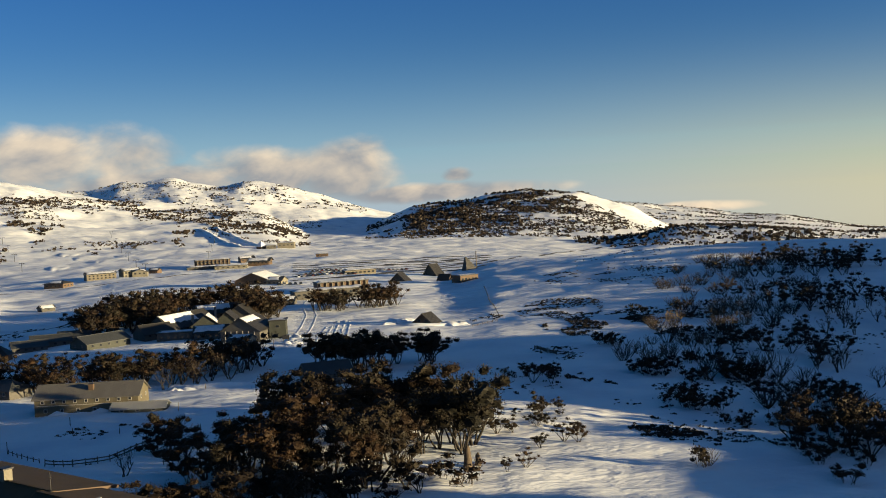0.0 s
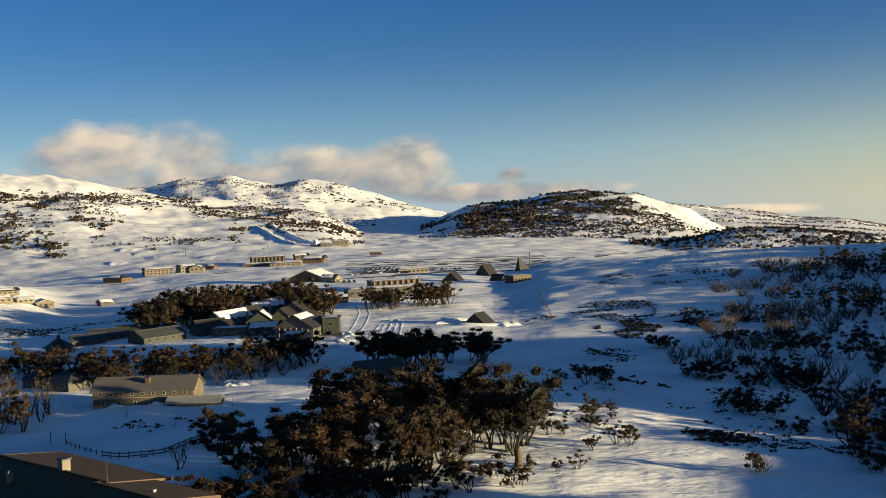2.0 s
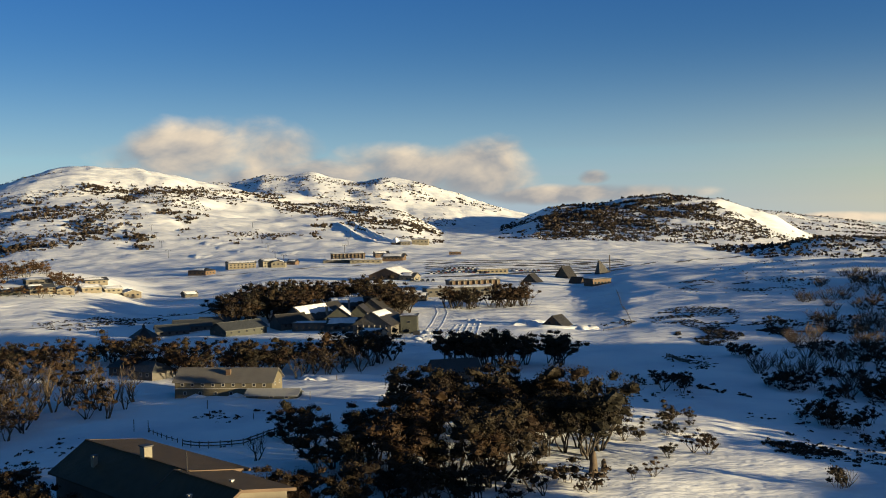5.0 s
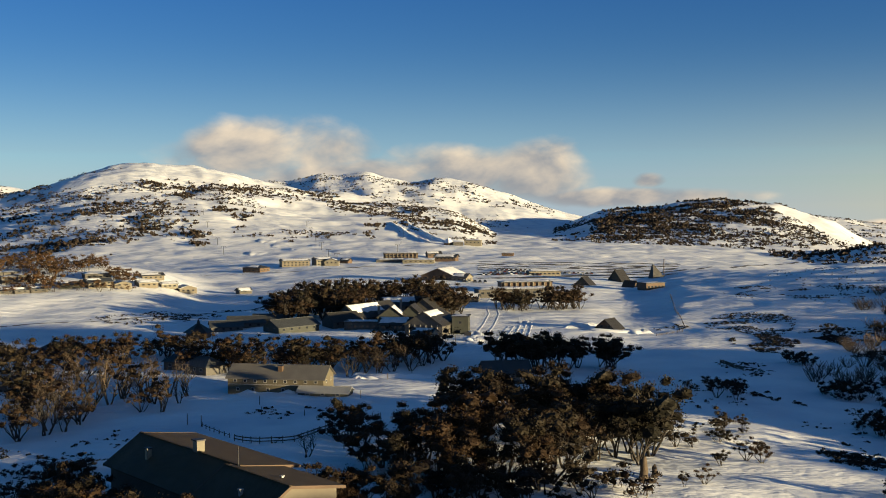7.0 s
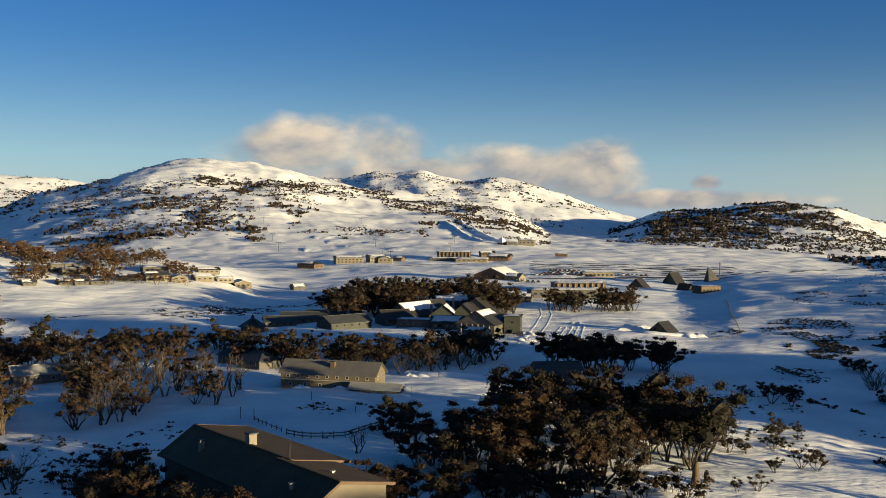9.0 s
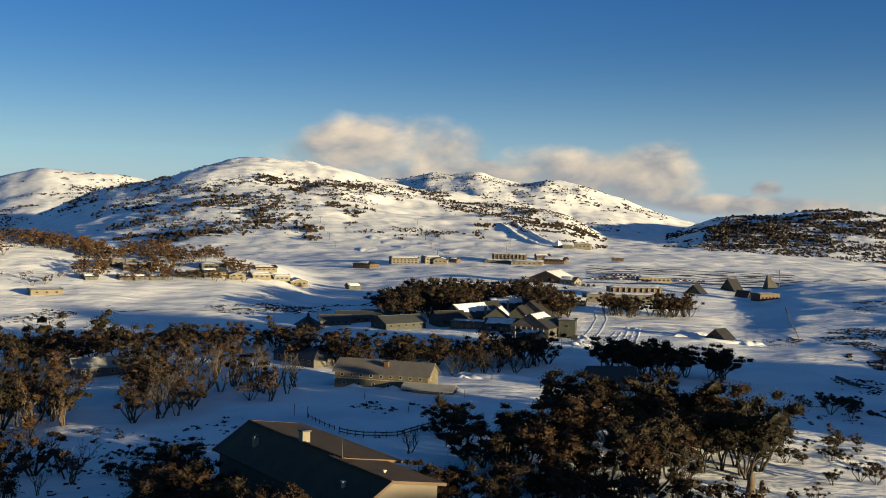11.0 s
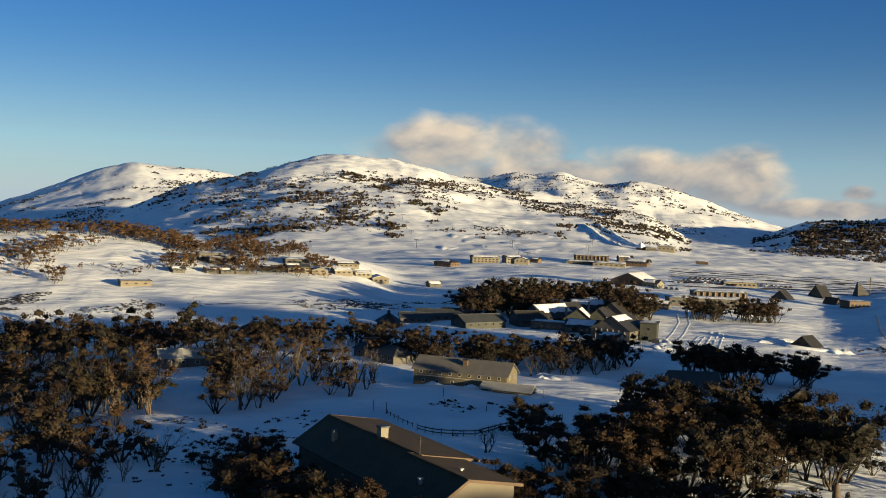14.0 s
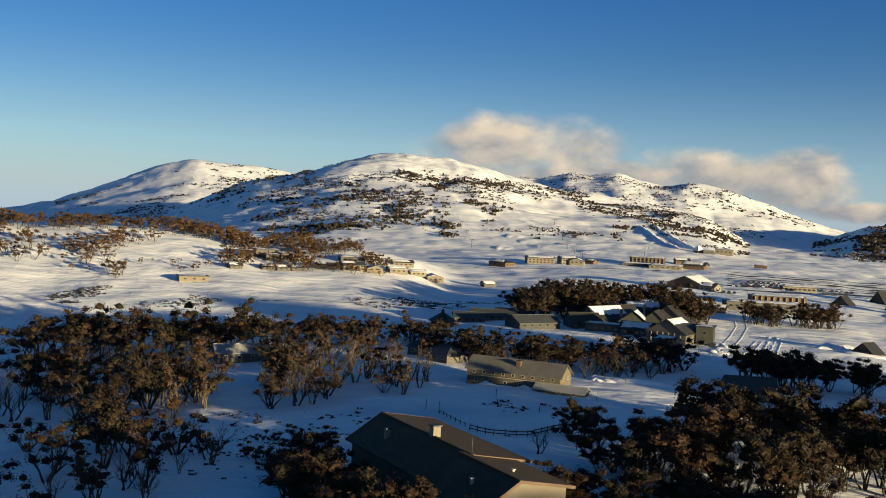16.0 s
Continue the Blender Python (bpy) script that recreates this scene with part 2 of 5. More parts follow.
def fbm(x, y, size, octaves=4, seed=0, gain=0.5):
    total, amp, x, y = 0.0, 1.0, np.asarray(x, float) / size, np.asarray(y, float) / size
    for o in range(octaves):
        total = total + amp * value_noise(x * 2 ** o + 17.3 * o, y * 2 ** o - 9.1 * o, seed + o)
        amp *= gain
    return total


def smooth(u):
    u = np.clip(u, 0, 1)
    return u * u * (3 - 2 * u)


def profile(b, knots):
    """A soft curve through (bearing, value) knots."""
    k = sorted(knots)
    xs, ys = [p[0] for p in k], [p[1] for p in k]
    return sum(w * np.interp(b + d, xs, ys) for d, w in ((-0.5, 0.12), (-0.25, 0.2), (0, 0.36), (0.25, 0.2), (0.5, 0.12)))


def hollow(b, r):
    """The tableland falls away gently to both sides."""
    return -r * np.tan(np.radians(1.45 * np.minimum((b / 30.0) ** 2, 1.9)))


# Ridges: foot, crest and far foot in metres from the hovering point, and the crest's height angle by bearing.
RIDGES = {
    "ski_hill": (930, 1900, 2600, [(32, -2.8), (26, -1.8), (23, -0.4), (21, 0.45), (19.5, 0.85), (18.6, 1.15), (16.5, 1.85), (15.2, 2.08), (13.1, 2.23), (11.1, 2.14), (9.4, 1.98), (7.4, 1.42),
                                   (5, 0.9), (2.5, 0.62), (0.3, 0.4), (-2.6, -0.08), (-4.4, -1.0), (-5.6, -1.75), (-7, -2.2)]),
    "middle_range": (2000, 2700, 3500, [(12, 0.6), (9, 1.2), (7.4, 1.45), (6, 1.4), (4.5, 1.78), (3.3, 1.70), (2.5, 1.85), (1.94, 1.99), (1.3, 1.75), (0.67, 1.58), (-0.5, 1.40),
                                        (-1.7, 1.58), (-3.5, 1.32), (-5.56, 0.65), (-7.3, 0.04), (-8.8, -0.46), (-10, -0.7), (-13, -0.9)]),
    "far_peak": (2450, 3450, 4200, [(14, 0.2), (18, 0.8), (19.9, 1.0), (22.2, 1.24), (23.4, 1.42), (24.1, 1.52), (25, 1.36), (26, 1.05), (28.1, 0.08), (30.1, -0.65), (31.7, -1.37), (36, -2.3)]),
    "wooded_hill": (1330, 2000, 2800, [(-7, -1.2), (-8.8, -0.50), (-9.9, -0.26), (-11.4, -0.10), (-12.8, 0.02), (-14.3, 0.13), (-16.4, 0.29), (-17.9, 0.24),
                                       (-19.6, 0.0), (-21, -0.5), (-22.5, -1.05), (-23.5, -1.5), (-24.4, -1.95), (-26, -2.4)]),
    "distant_range": (3300, 4100, 4700, [(40, -2.4), (31, -1.2), (26, -0.9), (10, -0.6), (-10, -0.5), (-15, -0.4), (-19, -0.4), (-21, -0.53), (-23, -0.75), (-25.2, -1.09), (-27.2, -1.47), (-29.9, -1.66), (-32, -2.07), (-33.5, -2.4), (-40, -2.6)]),
    "village_hill": (385, 600, 800, [(44, -2.2), (31.6, -2.3), (28.6, -2.15), (24.4, -2.15), (20, -2.6), (15.4, -2.85), (12.7, -3.35), (10.7, -3.75), (9.0, -4.2)]),
    "right_slope": (240, 620, 900, [(-11, -4.2), (-15, -3.8), (-20, -3.4), (-24, -3.15), (-28, -3.05), (-34, -3.1), (-40, -3.2), (-50, -3.3)]),
    "brown_ridge": (820, 1250, 1700, [(-20, -2.6), (-22.5, -2.3), (-24.4, -2.05), (-27, -2.15), (-30, -2.45), (-34, -2.85), (-40, -3.1), (-46, -3.2)]),
}
# A high ridge out of view to the right keeps the low sun off the valley floor; gaps in it let strips of light through.
SHADE_RIDGE = [(-300, 32), (0, 30), (60, 27), (100, 24.5), (120, 24), (140, 21), (152, 8), (214, 8), (222, 28), (248, 31), (255, 46), (284, 47), (296, 28), (308, 24), (329, 21), (340, 20),
               (354, 25), (416, 26.5), (460, 29), (506, 32), (528, 31), (551, 33), (683, 36), (850, 28), (945, 18), (1050, 0)]
ACROSS = (-math.sin(radians(SUN_BEARING)), math.cos(radians(SUN_BEARING)))


def shade_ridge(x, y, base):
    u, v = x * ACROSS[0] + y * ACROSS[1], -x * ACROSS[1] + y * ACROSS[0]
    ahead = np.maximum(v, 0)
    crest = 0.2 * ahead + 100
    top = profile(v / 10, [(k / 10, z) for k, z in SHADE_RIDGE]) + 7 * fbm(v, u * 0, 22, 3, 61)
    wide = np.where(u < crest, 0.056 * ahead + 36, 150)
    return np.maximum(top - base, 0) * np.exp(-((u - crest) / wide) ** 2) * smooth((v + 300) / 100) * smooth((1100 - v) / 120)


ROAD = [(6, 262), (12, 283), (18, 308), (25, 345), (31, 382), (36, 420), (38, 462), (44, 500)]


def off_road(x, y):
    """How far a place lies from the groomed track."""
    best = np.full(np.shape(x), 1e9)
    for (x0, y0), (x1, y1) in zip(ROAD, ROAD[1:]):
        dx, dy = x1 - x0, y1 - y0
        k = np.clip(((x - x0) * dx + (y - y0) * dy) / (dx * dx + dy * dy), 0, 1)
        best = np.minimum(best, np.hypot(x - x0 - k * dx, y - y0 - k * dy))
    return best


def ground(x, y):
    x, y = np.asarray(x, float), np.asarray(y, float)
    r, b = np.hypot(x, y), np.degrees(np.arctan2(-x, y))
    base = hollow(b, r)
    hill = np.zeros_like(r)
    for i, (foot, crest, back, knots) in enumerate(RIDGES.values()):
        lo, hi = min(k[0] for k in knots), max(k[0] for k in knots)
        wob = 1 + 0.05 * fbm(x, y, 400, 2, 40 + i)
        top = EYE[2] + crest * np.tan(np.radians(profile(b, knots))) - hollow(b, crest)
        toe = foot
        up = np.clip((r * wob - toe) / (crest - toe), 0, 1)
        down = smooth((back - r) / (back - crest))
        rising = up ** 1.3 if crest > 1000 else 0.72 * up + 0.28 * smooth(up)
        shape = np.where(r < crest, rising, down)
        edge = smooth((b - lo) / 4.0) * smooth((hi - b) / 4.0)
        hill = np.maximum(hill, np.maximum(top, 0) * shape * edge)
    hill = np.maximum(hill, shade_ridge(x, y, base))
    far = np.clip((r - 300) / 1500, 0, 1)
    rough = fbm(x, y, 150, 5, 3, 0.55) * (2.0 + 11.0 * far) * np.clip(hill / 30, 0.12, 1) + fbm(x, y, 24, 3, 9) * (0.9 + 2.4 * far)
    near = np.clip(1.5 - r / 500, 0, 1)
    rough = rough + 0.5 * fbm(x * 0.45 + y * 0.12, y, 7, 3, 13) * near
    # wind-cut drifts on the open snow
    drift = 1 - np.abs(2 * fbm(x * 0.22 + y * 0.1, y + 0.25 * x, 9, 3, 17))
    rough = rough + (0.55 + 0.5 * np.clip(1.6 - r / 160, 0, 1)) * drift ** 3 * near * np.clip(0.5 + 1.5 * fbm(x, y, 60, 2, 19), 0, 1)
    rough = rough * (1 - 0.92 * np.exp(-(off_road(x, y) / 9.0) ** 4))
    return base + hill + rough


def height(x, y):
    return float(ground(x, y))


def grid_mesh(name, xs, ys, zs, rows, cols, wrap):
    """A sheet of quads from rows x cols of points."""
    me = bpy.data.meshes.new(name)
    i = np.arange(rows - 1)[:, None] * cols
    j = np.arange(cols if wrap else cols - 1)[None, :]
    k = (j + 1) % cols
    quads = np.stack([i + j, i + k, i + cols + k, i + cols + j], -1).reshape(-1, 4)
    me.vertices.add(rows * cols)
    me.vertices.foreach_set("co", np.stack([xs, ys, zs], -1).astype(np.float32).ravel())
    me.loops.add(quads.size)
    me.loops.foreach_set("vertex_index", quads.astype(np.int32).ravel())
    me.polygons.add(len(quads))
    me.polygons.foreach_set("loop_start", np.arange(0, quads.size, 4, dtype=np.int32))
    me.polygons.foreach_set("use_smooth", np.ones(len(quads), bool))
    me.update(calc_edges=True)
    return me


bear = np.radians(np.concatenate([np.arange(-44, 44, 0.17), np.arange(44, 316, 2.0)]))
span = np.concatenate([[0.0, 30, 60], np.geomspace(90, 4850, 370)])
BB, RR = np.meshgrid(bear, span)
GX, GY = -np.sin(BB) * RR, np.cos(BB) * RR
ground_mesh = grid_mesh("snow_ground", GX, GY, ground(GX, GY), len(span), len(bear), True)
ground_mesh.materials.append(SNOW)
land = tagged(new("ground", ground_mesh), "wind-packed snow over rolling alpine hills and valley floor", "snow ground", kind="structure")

# ---- building helpers ----
def mesh_of(name, verts, faces, mat, flat=True):
    me = bpy.data.meshes.new(name)
    me.from_pydata([tuple(v) for v in verts], [], faces)
    me.materials.append(mat)
    if not flat:
        me.polygons.foreach_set("use_smooth", np.ones(len(me.polygons), bool))
    return me


def part(name, mesh, parent, label="", m=None):
    o = new(name, mesh)
    o.parent = parent
    if m is not None:
        o.matrix_basis = m
    if label:
        o["label"] = label
    return o


def base_at(name, x, y, turn, label, category, group="", sink=0.0, z=None):
    o = new(name)
    o.empty_display_size = 0.5
    o.matrix_basis = pose(x, y, (height(x, y) if z is None else z) - sink, 0, 0, turn)
    return tagged(o, label, category, group)


def box(x0, x1, y0, y1, z0, z1):
    v = [(x, y, z) for z in (z0, z1) for x, y in ((x0, y0), (x1, y0), (x1, y1), (x0, y1))]
    return v, [(3, 2, 1, 0), (4, 5, 6, 7), (0, 1, 5, 4), (1, 2, 6, 5), (2, 3, 7, 6), (3, 0, 4, 7)]


def join(*solids):
    verts, faces = [], []
    for v, f in solids:
        faces += [tuple(i + len(verts) for i in q) for q in f]
        verts += v
    return verts, faces


def slab(corners, thick):
    """A plate over four (or three) corners, thickened downwards."""
    n = len(corners)
    v = [tuple(c) for c in corners] + [(c[0], c[1], c[2] - thick) for c in corners]
    return v, [tuple(range(n)), tuple(range(2 * n - 1, n - 1, -1))] + [(i, n + i, n + (i + 1) % n, (i + 1) % n) for i in range(n)]


def lumpy(corners, thick, nx, ny, seed, edge=0.5):
    """Snow lying on a roof plane: a soft, uneven blanket with rounded rims."""
    a, b, c, d = (Vector(p) for p in corners)
    r = random.Random(seed)
    verts, faces = [], []
    for j in range(ny + 1):
        for i in range(nx + 1):
            u, w = i / nx, j / ny
            if 0 < i < nx and j < ny:   # a ragged lower rim
                u += r.uniform(-0.35, 0.35) / nx
                w += r.uniform(0, 0.3) / ny if j else r.uniform(0, 0.75) / ny
            elif 0 < j < ny:
                u += r.uniform(0, 0.8) / nx * (1 if i == 0 else -1)
            p = (a * (1 - u) + b * u) * (1 - w) + (d * (1 - u) + c * u) * w
            rim = i in (0, nx) or j in (0, ny)
            verts.append((p.x, p.y, p.z + (0.02 if rim else thick * r.uniform(0.7, 1.25))))
    for j in range(ny):
        for i in range(nx):
            k = j * (nx + 1) + i
            faces.append((k, k + 1, k + nx + 2, k + nx + 1))
    return verts, faces


def window(parent, face, u, z, w, h, W, D, frame_mat, pane_mat):
    """A window with a raised frame and a recessed pane on the front, right, left or back wall."""
    turn, off = {"front": (0, D / 2), "right": (90, W / 2), "back": (180, D / 2), "left": (270, W / 2)}[face]
    t = 0.11
    v, f = join(box(-w / 2, w / 2, -0.07, 0.02, 0, t), box(-w / 2, w / 2, -0.07, 0.02, h - t, h), box(-w / 2, -w / 2 + t, -0.07, 0.02, t, h - t), box(w / 2 - t, w / 2, -0.07, 0.02, t, h - t))
    m = pose(0, 0, 0, 0, 0, turn) @ pose(u, -off, z)
    win = part("window", mesh_of("window", v, f, frame_mat), parent, "", m)
    v, f = box(-w / 2 + t, w / 2 - t, -0.03, 0.0, t, h - t)
    part("pane", mesh_of("pane", v, f, pane_mat), win)
    return win


def gable_house(name, x, y, W, D, eave, rise, turn, wall, roof, label, category="lodge", snow=0.0, windows=(), overhang=0.5, chimney=None, ridge_off=0.0, door=None,
                group="", sink=0.6, frames=TRIM, hip=0.0, seed=1, snowy=("front", "back")):
    """A house with its ridge along its own x. snow: how much of the roof the snow blanket covers. windows: (face, count, sill, width, height)."""
    o = base_at(name, x, y, turn, label, category, group)
    if y > 300:   # the village lies deep in snow
        frames = BOARD_GREY if frames is TRIM else frames
        low = 0.72 if "sunlit hill" in group else 1.0
        eave, rise, D = eave * 0.74 * low, rise * 0.8 * low, D * 1.12
        windows = [(f, n, s * 0.72 * low, w, min(h, 1.2) * 0.85 * low) for f, n, s, w, h in windows]
    top, ro = eave + rise, ridge_off
    hx, hy = W / 2, D / 2
    v = [(-hx, -hy, -sink), (hx, -hy, -sink), (hx, hy, -sink), (-hx, hy, -sink), (-hx, -hy, eave), (hx, -hy, eave), (hx, hy, eave), (-hx, hy, eave)]
    if hip:
        f = [(0, 1, 5, 4), (1, 2, 6, 5), (2, 3, 7, 6), (3, 0, 4, 7), (4, 5, 6, 7)]
    else:
        v += [(-hx, ro, top - 0.05), (hx, ro, top - 0.05)]
        f = [(0, 1, 5, 4), (2, 3, 7, 6), (1, 2, 6, 9, 5), (3, 0, 4, 8, 7), (4, 5, 9, 8), (6, 7, 8, 9)]
    part("wall", mesh_of("wall", v, f, wall), o)
    ex, lo = hx + overhang, eave - overhang * rise / hy
    rx = hx - hip if hip else ex
    planes = {"front": [(-ex, -hy - overhang, lo), (ex, -hy - overhang, lo), (rx, ro, top + 0.06), (-rx, ro, top + 0.06)],
              "back": [(ex, hy + overhang, lo), (-ex, hy + overhang, lo), (-rx, ro, top + 0.06), (rx, ro, top + 0.06)]}
    if hip:
        planes["right"] = [(ex, -hy - overhang, lo), (ex, hy + overhang, lo), (rx, ro, top + 0.06)]
        planes["left"] = [(-ex, hy + overhang, lo), (-ex, -hy - overhang, lo), (-rx, ro, top + 0.06)]
    for side, corners in planes.items():
        v, f = slab(corners, 0.16)
        part("roof_slope", mesh_of("roof_slope", v, f, roof), o)
    v, f = box(-rx, rx, ro - 0.18, ro + 0.18, top + 0.02, top + 0.12)
    part("ridge_cap", mesh_of("ridge_cap", v, f, roof), o)
    if snow:
        for s, side in enumerate(snowy):
            a, b, c, d = (Vector(p) for p in planes[side])
            r = random.Random(seed * 7 + s)
            low = 0.03 + (1 - snow) * r.uniform(0.3, 0.7)
            end = 1 - (1 - snow) * r.uniform(0.0, 0.5)
            q = [a.lerp(d, low).lerp(b.lerp(c, low), 0.02), a.lerp(d, low).lerp(b.lerp(c, low), end), d.lerp(c, end).lerp(a.lerp(b, end), 0.03), d.lerp(c, 0.02).lerp(a, 0.03)]
            v, f = lumpy(q, 0.32 if y < 300 else 0.2, max(3, int(W / 1.5)), 4, seed * 13 + s)
            part("roof_snow", mesh_of("roof_snow", v, f, ROOF_SNOW, False), o, "wind-packed snow blanket")
    for face, count, sill, w, h in windows:
        length = (W if face in ("front", "back") else D) - 1.2
        for i in range(count):
            window(o, face, (i + 0.5) / count * length - length / 2, sill, w, h, W, D, frames, GLASS)
    if door:
        face, u = door
        turn_d, off = {"front": (0, hy), "right": (90, hx), "left": (270, hx), "back": (180, hy)}[face]
        v, f = box(u - 0.5, u + 0.5, -off - 0.06, -off, 0.0, 2.05)
        part("door", mesh_of("door", v, f, BOARD_BROWN), o, "brown boarded door", pose(0, 0, 0, 0, 0, turn_d))
    if chimney:
        cx, cy, cw, ch, cmat = chimney
        zc = top - abs(cy - ro) * rise / hy - 0.4
        ch_o = part("chimney", mesh_of("chimney", *box(cx - cw / 2, cx + cw / 2, cy - cw / 2, cy + cw / 2, zc, zc + ch), cmat), o)
        part("chimney_cap", mesh_of("chimney_cap", *box(cx - cw / 2 - 0.12, cx + cw / 2 + 0.12, cy - cw / 2 - 0.12, cy + cw / 2 + 0.12, zc + ch, zc + ch + 0.14), DARK), ch_o)
    return o


def long_roof_lodge(name, x, y, W, front, back, zf, zb, top, turn, wall, roof, label, over=0.8):
    """A lodge whose front slope comes down low and whose back slope lies flat; its ridge runs along its own x."""
    o = base_at(name, x, y, turn, label, "lodge")
    hx, fy, by = W / 2, -front, back
    v = [(q * hx, yy, z) for q in (-1, 1) for yy, z in ((fy, -3.0), (by, -3.0), (by, zb), (0, top - 0.05), (fy, zf))]
    part("wall", mesh_of("wall", v, [(0, 1, 2, 3, 4), (9, 8, 7, 6, 5), (0, 4, 9, 5), (1, 6, 7, 2), (3, 2, 7, 8), (4, 3, 8, 9)], wall), o)
    ex = hx + over
    for side, yy, z in ((-1, fy, zf), (1, by, zb)):
        k = (top - z) / abs(yy)
        q = [(-ex, yy + side * over, z - over * k + 0.1), (ex, yy + side * over, z - over * k + 0.1), (ex, 0, top + 0.1), (-ex, 0, top + 0.1)]
        v, f = slab(q if side < 0 else [q[1], q[0], q[3], q[2]], 0.2)
        part("roof_slope", mesh_of("roof_slope", v, f, roof), o)
        for end in (-1, 1):   # barge boards
            u = end * (ex + 0.06)
            v, f = slab([(u - 0.055, yy + side * over, z - over * k + 0.12), (u + 0.055, yy + side * over, z - over * k + 0.12), (u + 0.055, 0, top + 0.14), (u - 0.055, 0, top + 0.14)], 0.4)
            part("barge_board", mesh_of("barge_board", v, f, BOARD_BROWN), o)
    part("ridge_cap", mesh_of("ridge_cap", *box(-ex, ex, -0.2, 0.2, top + 0.09, top + 0.2), roof), o)
    return o


def flat_house(name, x, y, W, D, H, turn, wall, label, category="lodge", windows=(), snow=0.35, roof=IRON_DARK, group="", sink=0.6, frames=TRIM, fins=0, fin_mat=None, seed=1):
    """A flat-roofed block with a parapet, snow on top and perhaps upright fins along its front."""
    o = base_at(name, x, y, turn, label, category, group)
    if y > 300:
        frames = BOARD_GREY if frames is TRIM else frames
        low = 0.72 if "sunlit hill" in group else 1.0
        H, D = H * 0.74 * low, D * 1.12
        windows = [(f, n, s * 0.72 * low, w, min(h, 1.3) * 0.85 * low) for f, n, s, w, h in windows]
    part("wall", mesh_of("wall", *box(-W / 2, W / 2, -D / 2, D / 2, -sink, H), wall), o)
    part("roof", mesh_of("roof", *box(-W / 2 - 0.35, W / 2 + 0.35, -D / 2 - 0.35, D / 2 + 0.35, H + 0.003, H + 0.3), roof), o)
    if snow:
        v, f = lumpy([(-W / 2 - 0.2, -D / 2 - 0.2, H + 0.31), (W / 2 + 0.2, -D / 2 - 0.2, H + 0.31), (W / 2 + 0.2, D / 2 + 0.2, H + 0.31), (-W / 2 - 0.2, D / 2 + 0.2, H + 0.31)], snow, max(3, int(W / 1.5)), 4, seed)
        part("roof_snow", mesh_of("roof_snow", v, f, ROOF_SNOW, False), o, "wind-packed snow blanket")
    for i in range(fins):
        u = -W / 2 + (i + 0.5) * W / fins
        part("fin", mesh_of("fin", *box(u - 0.22, u + 0.22, -D / 2 - 0.9, -D / 2 - 0.003, 0, H), fin_mat or TRIM), o)
    for face, count, sill, w, h in windows:
        length = (W if face in ("front", "back") else D) - 1.0
        for i in range(count):
            window(o, face, (i + 0.5) / count * length - length / 2, sill, w, h, W, D, frames, GLASS)
    return o


def a_frame(name, x, y, W, D, H, turn, roof, wall, label, snow=0.0, seed=1, eave=0.6):
    """A steep roof that comes down almost to the snow, with glazed gable ends."""
    return gable_house(name, x, y, W, D, eave, H - eave, turn, wall, roof, label, "lodge", snow, (("right", 2, 0.9, 1.3, 1.8), ("left", 2, 0.9, 1.3, 1.8)), 0.7, seed=seed)


def pyramid_hut(name, x, y, W, eave, rise, turn, wall, roof, label, sides=6, cupola=True):
    o = base_at(name, x, y, turn, label, "hut")
    ring = [(math.cos(2 * math.pi * i / sides), math.sin(2 * math.pi * i / sides)) for i in range(sides)]
    v = [(c * W / 2, s * W / 2, z) for z in (-0.6, eave) for c, s in ring]
    part("wall", mesh_of("wall", v, [(i, (i + 1) % sides, sides + (i + 1) % sides, sides + i) for i in range(sides)] + [tuple(range(sides, 2 * sides))], wall), o)
    for i in range(sides):
        (c, s), (c2, s2) = ring[i], ring[(i + 1) % sides]
        v, f = slab([(c * W * 0.62, s * W * 0.62, eave - 0.35), (c2 * W * 0.62, s2 * W * 0.62, eave - 0.35), (c2 * 0.4, s2 * 0.4, eave + rise), (c * 0.4, s * 0.4, eave + rise)], 0.15)
        part("roof_panel", mesh_of("roof_panel", v, f, roof), o)
    if cupola:
        v = [(c * 0.55, s * 0.55, z) for z in (eave + rise - 0.3, eave + rise + 0.5) for c, s in ring] + [(0, 0, eave + rise + 1.4)]
        n = sides
        part("cupola", mesh_of("cupola", v, [(i, (i + 1) % n, n + (i + 1) % n, n + i) for i in range(n)] + [(n + i, n + (i + 1) % n, 2 * n) for i in range(n)], roof), o)
    return o

# ---- the near lodge, whose long roof lies below the eye ----
near = long_roof_lodge("mountain_lodge", -30.6, 151.0, 27, 5.2, 8.6, 5.2, 7.2, 8.5, -50.0, BOARD_BROWN, IRON_BRONZE, "large mountain lodge with a long bronze iron roof")
for i in range(6):
    window(near, "back", -11 + 4.4 * i, 4.6, 1.5, 1.3, 27, 17.2, TRIM, GLASS)
flue = part("chimney", mesh_of("chimney", *box(1.9, 3.1, -0.2, 1.0, 7.6, 10.0), BOARD_CREAM), near, "boxed pale chimney")
part("chimney_cap", mesh_of("chimney_cap", *box(1.75, 3.25, -0.35, 1.15, 10.003, 10.2), DARK), flue)
flue = part("flue", mesh_of("flue", *box(-6.2, -5.5, -3.4, -2.7, 6.0, 8.0), BOARD_CREAM), near, "short boxed pale flue")
part("flue_cap", mesh_of("flue_cap", *box(-6.3, -5.4, -3.5, -2.6, 8.003, 8.15), DARK), flue)
wing = long_roof_lodge("lodge_wing", -18.6, 134.4, 13.5, 5.6, 7.4, 5.0, 7.2, 8.4, -50.0, YELLOW, IRON_BRONZE, "front wing of the lodge with an ochre gable wall")
